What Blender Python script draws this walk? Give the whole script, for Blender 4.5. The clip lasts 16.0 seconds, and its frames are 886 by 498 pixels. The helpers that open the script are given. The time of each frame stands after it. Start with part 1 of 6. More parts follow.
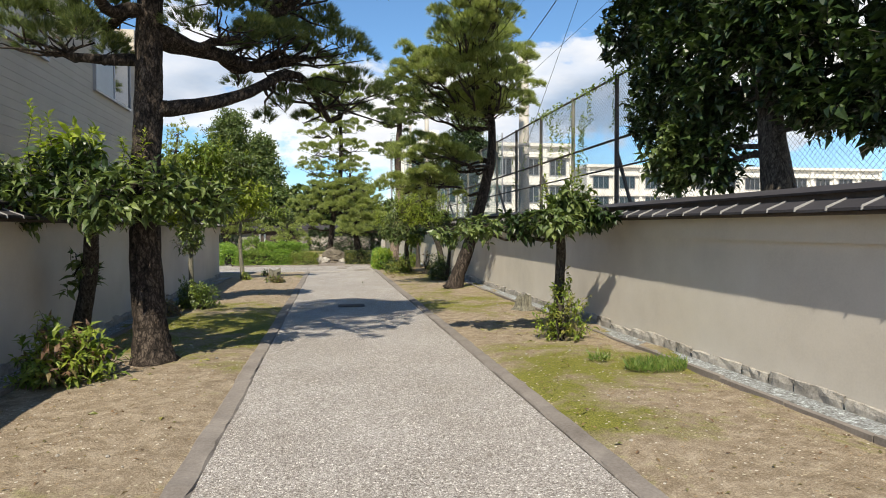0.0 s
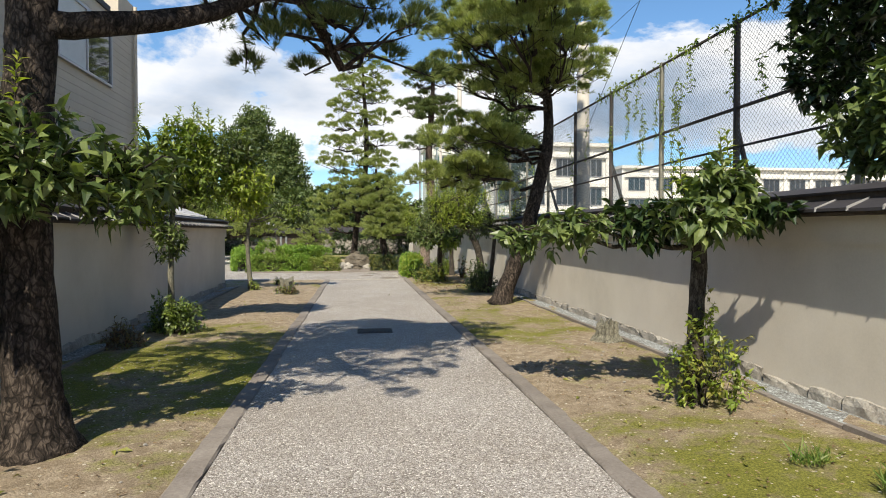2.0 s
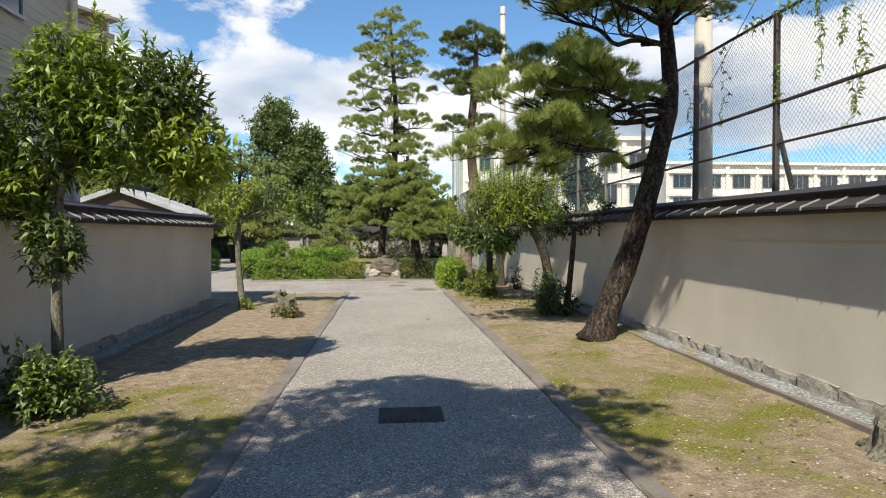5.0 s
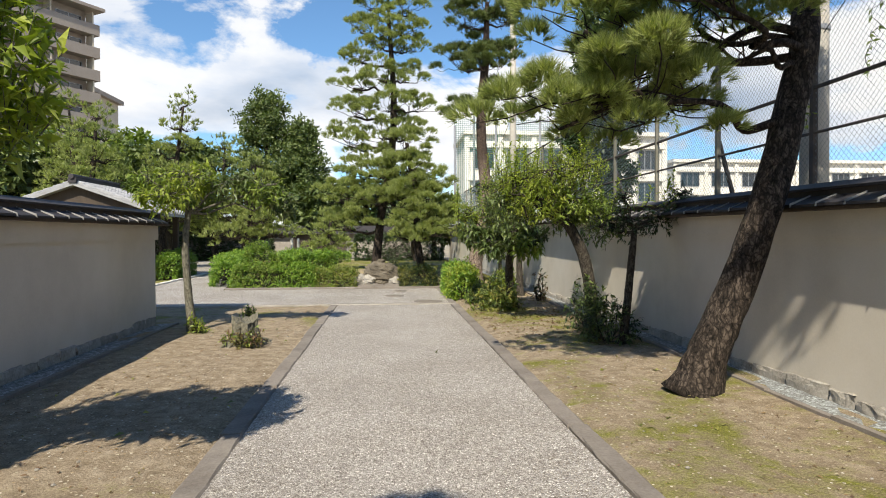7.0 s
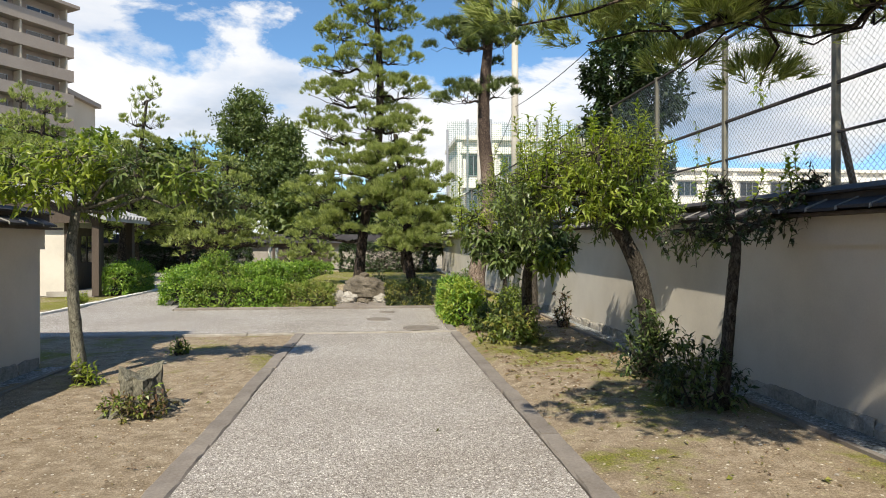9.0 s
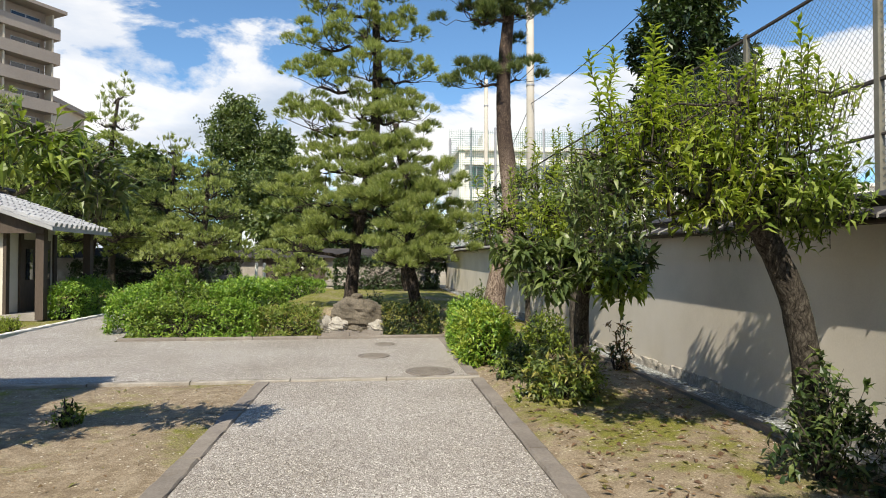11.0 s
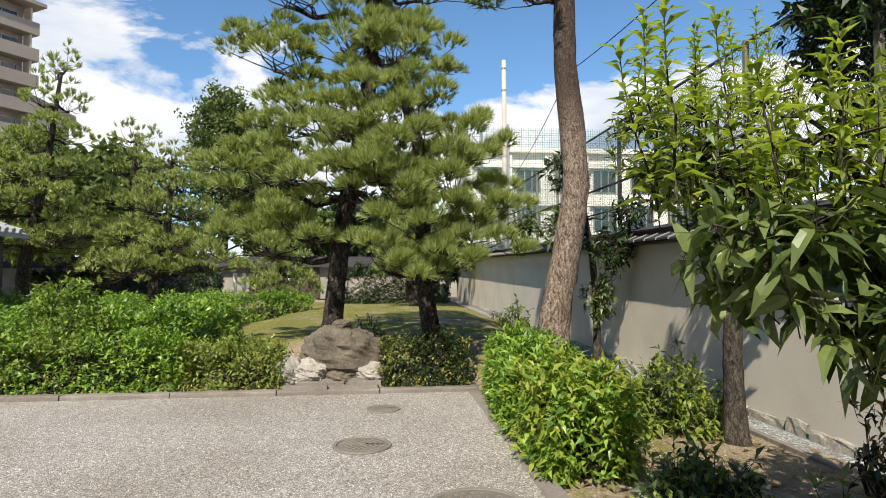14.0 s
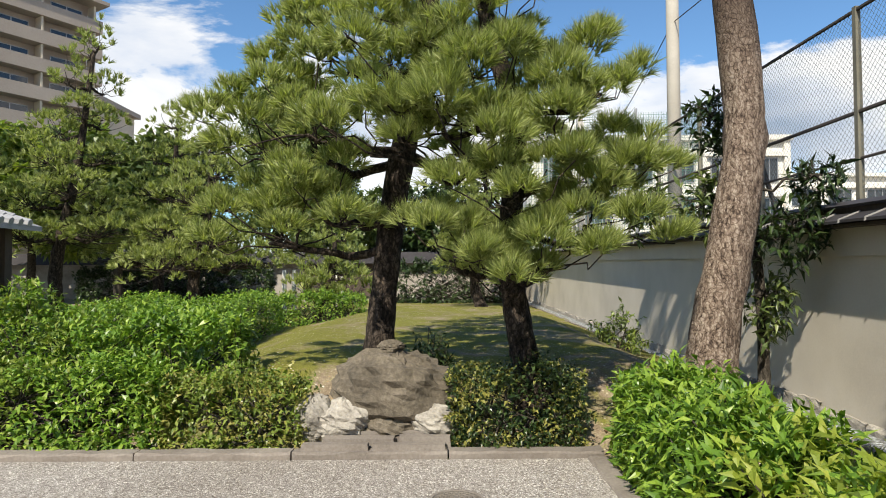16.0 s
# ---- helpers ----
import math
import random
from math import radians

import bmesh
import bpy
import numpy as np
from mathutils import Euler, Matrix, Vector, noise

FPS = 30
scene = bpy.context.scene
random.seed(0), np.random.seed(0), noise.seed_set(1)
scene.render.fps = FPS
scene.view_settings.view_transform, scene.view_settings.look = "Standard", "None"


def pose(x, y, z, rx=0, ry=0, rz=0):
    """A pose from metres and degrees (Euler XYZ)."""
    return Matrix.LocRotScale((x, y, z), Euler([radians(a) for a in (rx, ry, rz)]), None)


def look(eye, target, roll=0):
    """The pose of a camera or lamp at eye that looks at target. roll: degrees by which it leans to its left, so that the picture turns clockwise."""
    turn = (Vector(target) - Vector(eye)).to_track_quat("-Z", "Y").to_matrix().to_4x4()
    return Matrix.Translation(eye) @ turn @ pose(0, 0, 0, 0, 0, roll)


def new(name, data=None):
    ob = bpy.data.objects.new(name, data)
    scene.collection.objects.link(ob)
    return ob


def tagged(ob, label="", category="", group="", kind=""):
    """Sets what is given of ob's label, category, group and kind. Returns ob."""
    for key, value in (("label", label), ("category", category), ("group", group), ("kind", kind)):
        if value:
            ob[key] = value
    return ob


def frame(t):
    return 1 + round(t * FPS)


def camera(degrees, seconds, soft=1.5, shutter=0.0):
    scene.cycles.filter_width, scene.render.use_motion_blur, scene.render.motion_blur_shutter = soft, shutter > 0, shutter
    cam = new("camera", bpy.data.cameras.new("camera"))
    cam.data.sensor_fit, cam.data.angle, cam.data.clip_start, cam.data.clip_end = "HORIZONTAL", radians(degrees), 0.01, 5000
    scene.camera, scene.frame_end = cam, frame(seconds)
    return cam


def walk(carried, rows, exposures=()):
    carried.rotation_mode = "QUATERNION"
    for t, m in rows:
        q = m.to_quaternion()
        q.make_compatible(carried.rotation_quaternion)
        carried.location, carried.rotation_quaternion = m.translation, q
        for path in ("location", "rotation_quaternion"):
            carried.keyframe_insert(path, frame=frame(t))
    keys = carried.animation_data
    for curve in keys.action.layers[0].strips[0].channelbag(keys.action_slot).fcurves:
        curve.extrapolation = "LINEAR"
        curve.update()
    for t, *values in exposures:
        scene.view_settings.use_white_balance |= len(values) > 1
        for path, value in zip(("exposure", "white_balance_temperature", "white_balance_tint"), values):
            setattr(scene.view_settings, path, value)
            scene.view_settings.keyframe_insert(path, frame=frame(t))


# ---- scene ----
cam = camera(71.08, 16.0, soft=1.0)
# seconds, x, y, z, yaw, pitch, roll
EXPO = 0.0
ROWS = [
    (0.0, 0.105, -0.488, 1.501, -10.254, -1.511, 0.23),
    (0.5, 0.178, 0.313, 1.504, -10.066, -1.491, 0.263),
    (1.0, 0.178, 1.071, 1.506, -9.117, -1.368, -0.111),
    (1.5, 0.229, 1.869, 1.502, -8.371, -1.302, 0.137),
    (2.0, 0.251, 2.624, 1.493, -7.811, -1.196, 0.017),
    (2.5, 0.311, 3.426, 1.488, -7.755, -1.237, 0.225),
    (3.0, 0.299, 4.169, 1.496, -7.018, -1.398, -0.058),
    (3.5, 0.373, 4.923, 1.504, -6.47, -1.361, 0.256),
    (4.0, 0.326, 5.679, 1.508, -5.543, -1.316, 0.053),
    (4.5, 0.319, 6.44, 1.503, -5.097, -1.179, 0.084),
    (7.0, 0.395, 10.293, 1.501, -5.182, -1.108, 0.157),
    (7.5, 0.47, 11.064, 1.496, -5.815, -1.009, 0.107),
    (8.0, 0.443, 11.836, 1.498, -5.987, -0.833, -0.04),
    (8.5, 0.516, 12.524, 1.493, -6.034, -0.557, -0.06),
    (9.0, 0.54, 13.293, 1.494, -6.082, -0.2, 0.03),
    (11.5, 0.638, 16.978, 1.486, -6.149, 1.392, 0.007),
    (12.0, 0.665, 17.752, 1.481, -6.093, 1.524, 0.17),
    (12.5, 0.696, 18.488, 1.477, -6.17, 1.735, 0.012),
    (13.0, 0.682, 19.258, 1.481, -6.219, 1.786, 0.055),
    (13.5, 0.695, 19.988, 1.479, -6.048, 2.007, -0.063),
    (14.0, 0.727, 20.753, 1.482, -5.839, 2.09, 0.183),
    (14.5, 0.755, 21.479, 1.473, -5.484, 2.026, 0.164),
    (15.0, 0.797, 22.211, 1.48, -4.493, 1.854, 0.431),
    (15.5, 0.787, 22.88, 1.483, -3.07, 1.801, 0.326),
    (16.0, 0.665, 23.497, 1.498, -0.335, 1.751, 0.276),
]
EXPOSURES = ((0.0, EXPO), (16.0, EXPO))
walk(cam, [(t, pose(x, y, z, 90 + pitch, roll, yaw)) for t, x, y, z, yaw, pitch, roll in ROWS], EXPOSURES)

# ---- sky and sun ----
SUN_TO = Vector((-0.33, -0.9, 1.0)).normalized()
sun = new("sun", bpy.data.lights.new("sun", "SUN"))
sun.data.energy, sun.data.angle, sun.data.color = 7.4, radians(0.53), (1.0, 0.92, 0.755)
sun.matrix_world = look((-16.5, -45, 50), (0, 0, 0))
world = bpy.data.worlds.new("world")
scene.world = world
world.use_nodes = True


def tree_of(owner):
    owner.use_nodes = True
    tree = owner.node_tree
    tree.nodes.clear()
    return tree


def node(tree, kind, links=(), **sets):
    """A node, with its properties and inputs set and other sockets linked to its inputs."""
    n = tree.nodes.new(kind)
    for key, value in sets.items():
        setattr(n, key, value)
    for key, value in dict(links).items():
        if hasattr(value, "is_linked"):
            tree.links.new(value, n.inputs[key])
        else:
            n.inputs[key].default_value = value
    return n


def ramp(tree, fac, stops):
    n = node(tree, "ShaderNodeValToRGB", {0: fac})
    el = n.color_ramp.elements
    while len(el) < len(stops):
        el.new(0.5)
    for e, (p, c) in zip(el, stops):
        e.position, e.color = p, (*c, 1) if len(c) == 3 else c
    return n.outputs[0]


def grey(v):
    return (v, v, v)


def maths(tree, op, a, b=0.0):
    return node(tree, "ShaderNodeMath", {0: a, 1: b}, operation=op).outputs[0]


def blend(tree, fac, a, b, how="MIX"):
    n = node(tree, "ShaderNodeMix", data_type="RGBA", blend_type=how)
    for key, value in ((0, fac), (6, a), (7, b)):
        if hasattr(value, "is_linked"):
            tree.links.new(value, n.inputs[key])
        else:
            n.inputs[key].default_value = (*value, 1) if key > 0 and len(value) == 3 else value
    return n.outputs[2]


def build_sky():
    t = tree_of(world)
    sky = node(t, "ShaderNodeTexSky", sky_type="NISHITA", sun_disc=False, sun_elevation=math.asin(SUN_TO.z),
               sun_rotation=math.atan2(SUN_TO.x, SUN_TO.y), altitude=50.0, air_density=1.0, dust_density=0.35, ozone_density=2.5)
    blue = node(t, "ShaderNodeBackground", {0: blend(t, 1.0, sky.outputs[0], (0.76, 0.98, 1.1), "MULTIPLY"), 1: 0.15})
    way = node(t, "ShaderNodeTexCoord").outputs["Generated"]
    sep = node(t, "ShaderNodeSeparateXYZ", {0: way})
    # the cloud layer: flat-based heaps, stretched along the horizon
    low = node(t, "ShaderNodeMapping", {0: way, 1: CLOUD_AT, 3: (1.0, 1.0, 2.1)}).outputs[0]
    heaps = node(t, "ShaderNodeTexNoise", {0: low, 2: 2.3, 3: 9.0, 4: 0.56, 5: 2.1, 8: 0.25}).outputs[0]
    shade = node(t, "ShaderNodeTexNoise", {0: node(t, "ShaderNodeMapping", {0: way, 1: (3.1, 0.4, 1.7), 3: (1, 1, 2.6)}).outputs[0], 2: 3.4, 3: 6.0, 4: 0.5}).outputs[0]
    lift = maths(t, "SUBTRACT", ramp(t, sep.outputs[2], [(0.0, grey(0.52)), (0.1, grey(0.5)), (0.18, grey(0.64)), (0.27, grey(0.53)), (0.33, grey(0.36)), (0.42, grey(0.28)), (0.8, grey(0.3))]), 0.5)
    mask = ramp(t, maths(t, "ADD", heaps, lift), [(0.46, grey(0)), (0.5, grey(0.85)), (0.58, grey(1))])
    colour = ramp(t, shade, [(0.3, (0.4, 0.5, 0.64)), (0.46, (0.78, 0.82, 0.89)), (0.56, (1.0, 0.99, 0.975))])
    white = node(t, "ShaderNodeBackground", {0: colour, 1: 1.08})
    both = node(t, "ShaderNodeMixShader", {0: mask, 1: blue.outputs[0], 2: white.outputs[0]})
    node(t, "ShaderNodeOutputWorld", {0: both.outputs[0]})


CLOUD_AT = (0.35, 0.1, 0.0)
build_sky()

# ---- materials ----


def surface(name, stops, scale=3.0, fine=40.0, rough=0.8, bump=0.3, depth=0.01, metal=0.0, spec=0.4, mixin=0.45, stretch=(1, 1, 1), vary=0.0):
    """A weathered surface: a coarse and a fine noise choose its colour, and the fine one its relief."""
    m = bpy.data.materials.new(name)
    t = tree_of(m)
    at = node(t, "ShaderNodeMapping", {0: node(t, "ShaderNodeNewGeometry").outputs["Position"], 3: stretch}).outputs[0]
    coarse = node(t, "ShaderNodeTexNoise", {0: at, 2: scale, 3: 5.0, 4: 0.6}).outputs[0]
    grain = node(t, "ShaderNodeTexNoise", {0: at, 2: fine, 3: 4.0, 4: 0.65}).outputs[0]
    fac = maths(t, "ADD", maths(t, "MULTIPLY", coarse, 1 - mixin), maths(t, "MULTIPLY", grain, mixin))
    col = ramp(t, fac, stops)
    if vary:
        one = node(t, "ShaderNodeObjectInfo").outputs["Random"]
        dark = maths(t, "ADD", maths(t, "MULTIPLY", one, vary), 1 - vary / 2)
        col = blend(t, 1.0, col, node(t, "ShaderNodeCombineXYZ", {0: dark, 1: dark, 2: dark}).outputs[0], "MULTIPLY")
    relief = node(t, "ShaderNodeBump", {"Height": fac, "Strength": bump, "Distance": depth})
    b = node(t, "ShaderNodeBsdfPrincipled", {"Base Color": col, "Roughness": rough, "Metallic": metal, "Specular IOR Level": spec, "Normal": relief.outputs[0]})
    node(t, "ShaderNodeOutputMaterial", {0: b.outputs[0]})
    return m


def leafy(name, stops, thin=0.35, rough=0.42, spec=0.45, patch=7.0):
    """Leaves and needles: each one has a colour of its own, and lets some light through."""
    m = bpy.data.materials.new(name)
    t = tree_of(m)
    g = node(t, "ShaderNodeNewGeometry")
    wide = node(t, "ShaderNodeTexNoise", {0: g.outputs["Position"], 2: patch, 3: 2.0}).outputs[0]
    fac = maths(t, "ADD", maths(t, "MULTIPLY", g.outputs["Random Per Island"], 0.55), maths(t, "MULTIPLY", wide, 0.45))
    col = ramp(t, fac, stops)
    b = node(t, "ShaderNodeBsdfPrincipled", {"Base Color": col, "Roughness": rough, "Specular IOR Level": spec})
    tr = node(t, "ShaderNodeBsdfTranslucent", {0: blend(t, 1.0, col, (1.25, 1.35, 0.55), "MULTIPLY")})
    mix = node(t, "ShaderNodeMixShader", {0: thin, 1: b.outputs[0], 2: tr.outputs[0]})
    node(t, "ShaderNodeOutputMaterial", {0: mix.outputs[0]})
    return m


def barky(name, dark, mid, light, scale=9.0, tall=0.45, depth=0.03, upper_mid=None):
    """Bark in upright plates, with dark furrows between them."""
    m = bpy.data.materials.new(name)
    t = tree_of(m)
    pos = node(t, "ShaderNodeNewGeometry").outputs["Position"]
    warp = node(t, "ShaderNodeTexNoise", {0: pos, 2: 6.0, 3: 3.0}).outputs["Color"]
    bent = node(t, "ShaderNodeVectorMath", {0: pos, 1: node(t, "ShaderNodeVectorMath", {0: warp, "Scale": 0.12}, operation="SCALE").outputs[0]}, operation="ADD").outputs[0]
    at = node(t, "ShaderNodeMapping", {0: bent, 3: (1, 1, tall)}).outputs[0]
    edge = node(t, "ShaderNodeTexVoronoi", {0: at, 2: scale * 3.2, 8: 1.0}, feature="DISTANCE_TO_EDGE").outputs[0]
    big = node(t, "ShaderNodeTexNoise", {0: node(t, "ShaderNodeMapping", {0: bent, 3: (1, 1, 0.32)}).outputs[0], 2: scale * 2.4, 3: 4.0, 4: 0.6}).outputs[0]
    grain = node(t, "ShaderNodeTexNoise", {0: at, 2: 38.0, 3: 6.0, 4: 0.7}).outputs[0]
    h = maths(t, "ADD", maths(t, "MINIMUM", maths(t, "MULTIPLY", edge, 0.7), 0.12), maths(t, "ADD", maths(t, "MULTIPLY", grain, 0.42), maths(t, "MULTIPLY", big, 0.62)))
    col = ramp(t, h, [(0.44, dark), (0.6, mid), (0.8, light)])
    if upper_mid:
        # the stem is darker above about 3.5 m, the edge broken by noise
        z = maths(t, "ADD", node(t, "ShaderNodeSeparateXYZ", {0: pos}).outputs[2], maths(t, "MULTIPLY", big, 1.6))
        col = blend(t, ramp(t, maths(t, "MULTIPLY", z, 0.1), [(0.4, grey(0)), (0.48, grey(1))]), col, ramp(t, h, [(0.44, dark), (0.62, upper_mid), (0.85, mid)]))
    relief = node(t, "ShaderNodeBump", {"Height": h, "Strength": 1.0, "Distance": depth})
    b = node(t, "ShaderNodeBsdfPrincipled", {"Base Color": col, "Roughness": 0.92, "Specular IOR Level": 0.2, "Normal": relief.outputs[0]})
    node(t, "ShaderNodeOutputMaterial", {0: b.outputs[0]})
    return m


def gravel_material(name, stone_scale, tint):
    m = bpy.data.materials.new(name)
    t = tree_of(m)
    pos = node(t, "ShaderNodeNewGeometry").outputs["Position"]
    v = node(t, "ShaderNodeTexVoronoi", {0: pos, 2: stone_scale})
    v2 = node(t, "ShaderNodeTexVoronoi", {0: pos, 2: stone_scale * 0.6})
    lum = node(t, "ShaderNodeSeparateColor", {0: v.outputs["Color"]})
    lum2 = node(t, "ShaderNodeSeparateColor", {0: v2.outputs["Color"]})
    fac = maths(t, "ADD", maths(t, "MULTIPLY", lum.outputs[0], 0.65), maths(t, "MULTIPLY", lum2.outputs[1], 0.35))
    stone = ramp(t, fac, [(0.1, (0.17, 0.15, 0.135)), (0.3, (0.31, 0.29, 0.275)), (0.55, (0.42, 0.4, 0.385)), (0.76, (0.53, 0.515, 0.495)), (0.9, (0.86, 0.85, 0.83))])
    seams = ramp(t, v.outputs["Distance"], [(0.3, grey(1)), (0.75, (0.62, 0.6, 0.57))])
    worn = node(t, "ShaderNodeTexNoise", {0: pos, 2: 0.7, 3: 5.0, 4: 0.6}).outputs[0]
    stain = ramp(t, worn, [(0.3, (0.82, 0.8, 0.77)), (0.6, (1, 1, 1))])
    col = blend(t, 1.0, blend(t, 1.0, blend(t, 1.0, stone, seams, "MULTIPLY"), stain, "MULTIPLY"), tint, "MULTIPLY")
    h = maths(t, "SUBTRACT", maths(t, "MULTIPLY", lum.outputs[1], 0.4), v.outputs["Distance"])
    relief = node(t, "ShaderNodeBump", {"Height": h, "Strength": 0.7, "Distance": 0.008})
    b = node(t, "ShaderNodeBsdfPrincipled", {"Base Color": col, "Roughness": 0.75, "Specular IOR Level": 0.35, "Normal": relief.outputs[0]})
    node(t, "ShaderNodeOutputMaterial", {0: b.outputs[0]})
    return m


def soil_material():
    """Dry earth with moss in patches, and fallen leaf crumbs."""
    m = bpy.data.materials.new("soil")
    t = tree_of(m)
    pos = node(t, "ShaderNodeNewGeometry").outputs["Position"]
    wide = node(t, "ShaderNodeTexNoise", {0: pos, 2: 0.75, 3: 7.0, 4: 0.68, 8: 0.4}).outputs[0]
    mid = node(t, "ShaderNodeTexNoise", {0: pos, 2: 6.0, 3: 6.0, 4: 0.7}).outputs[0]
    fine = node(t, "ShaderNodeTexNoise", {0: pos, 2: 70.0, 3: 4.0, 4: 0.7}).outputs[0]
    earth = ramp(t, maths(t, "ADD", maths(t, "MULTIPLY", mid, 0.5), maths(t, "MULTIPLY", fine, 0.5)),
                 [(0.3, (0.1, 0.072, 0.046)), (0.48, (0.25, 0.195, 0.135)), (0.6, (0.4, 0.33, 0.245)), (0.74, (0.56, 0.49, 0.38))])
    moss = ramp(t, fine, [(0.3, (0.045, 0.05, 0.008)), (0.5, (0.15, 0.155, 0.018)), (0.7, (0.29, 0.285, 0.045))])
    back = ramp(t, maths(t, "MULTIPLY", node(t, "ShaderNodeSeparateXYZ", {0: pos}).outputs[1], 0.02), [(0.565, grey(0)), (0.6, grey(0.1))])
    # moss thrives round three spots of the beds
    for cx, cy, reach, gain in ((-1.5, 10.2, 2.6, 0.17), (2.7, 5.6, 2.6, 0.1), (2.6, 13.2, 2.4, 0.1), (2.3, 22.0, 2.0, 0.09)):
        far = node(t, "ShaderNodeVectorMath", {0: pos, 1: (cx, cy, 0.0)}, operation="DISTANCE").outputs["Value"]
        back = maths(t, "ADD", back, ramp(t, maths(t, "MULTIPLY", far, 1.0 / reach), [(0.1, grey(gain)), (1.0, grey(0))]))
    # bare sandy spots
    for cx, cy, reach, loss in ((-2.0, 17.5, 4.0, 0.2), (-2.0, 4.9, 2.2, 0.14), (3.2, 2.6, 2.0, 0.08)):
        far = node(t, "ShaderNodeVectorMath", {0: pos, 1: (cx, cy, 0.0)}, operation="DISTANCE").outputs["Value"]
        back = maths(t, "SUBTRACT", back, ramp(t, maths(t, "MULTIPLY", far, 1.0 / reach), [(0.2, grey(loss)), (1.0, grey(0))]))
    patch = ramp(t, maths(t, "ADD", maths(t, "ADD", maths(t, "MULTIPLY", wide, 0.7), back), maths(t, "MULTIPLY", mid, 0.3)), [(0.5, grey(0)), (0.6, grey(0.9))])
    crumbs = node(t, "ShaderNodeTexVoronoi", {0: pos, 2: 26.0})
    odd = node(t, "ShaderNodeSeparateColor", {0: crumbs.outputs["Color"]})
    spot = maths(t, "MULTIPLY", maths(t, "LESS_THAN", crumbs.outputs["Distance"], 0.27), maths(t, "GREATER_THAN", odd.outputs[0], 0.7))
    litter = ramp(t, odd.outputs[1], [(0.2, (0.5, 0.44, 0.33)), (0.6, (0.3, 0.19, 0.09)), (0.9, (0.62, 0.58, 0.5))])
    col = blend(t, spot, blend(t, patch, earth, moss), litter)
    h = maths(t, "ADD", maths(t, "ADD", maths(t, "MULTIPLY", mid, 0.6), maths(t, "MULTIPLY", fine, 0.4)), maths(t, "MULTIPLY", spot, 0.2))
    relief = node(t, "ShaderNodeBump", {"Height": h, "Strength": 1.0, "Distance": 0.035})
    b = node(t, "ShaderNodeBsdfPrincipled", {"Base Color": col, "Roughness": 0.95, "Specular IOR Level": 0.15, "Normal": relief.outputs[0]})
    node(t, "ShaderNodeOutputMaterial", {0: b.outputs[0]})
    return m


def pane_material():
    m = bpy.data.materials.new("window_glass")
    t = tree_of(m)
    b = node(t, "ShaderNodeBsdfPrincipled", {"Base Color": (0.02, 0.025, 0.03, 1), "Roughness": 0.04, "Specular IOR Level": 0.9})
    node(t, "ShaderNodeOutputMaterial", {0: b.outputs[0]})
    return m


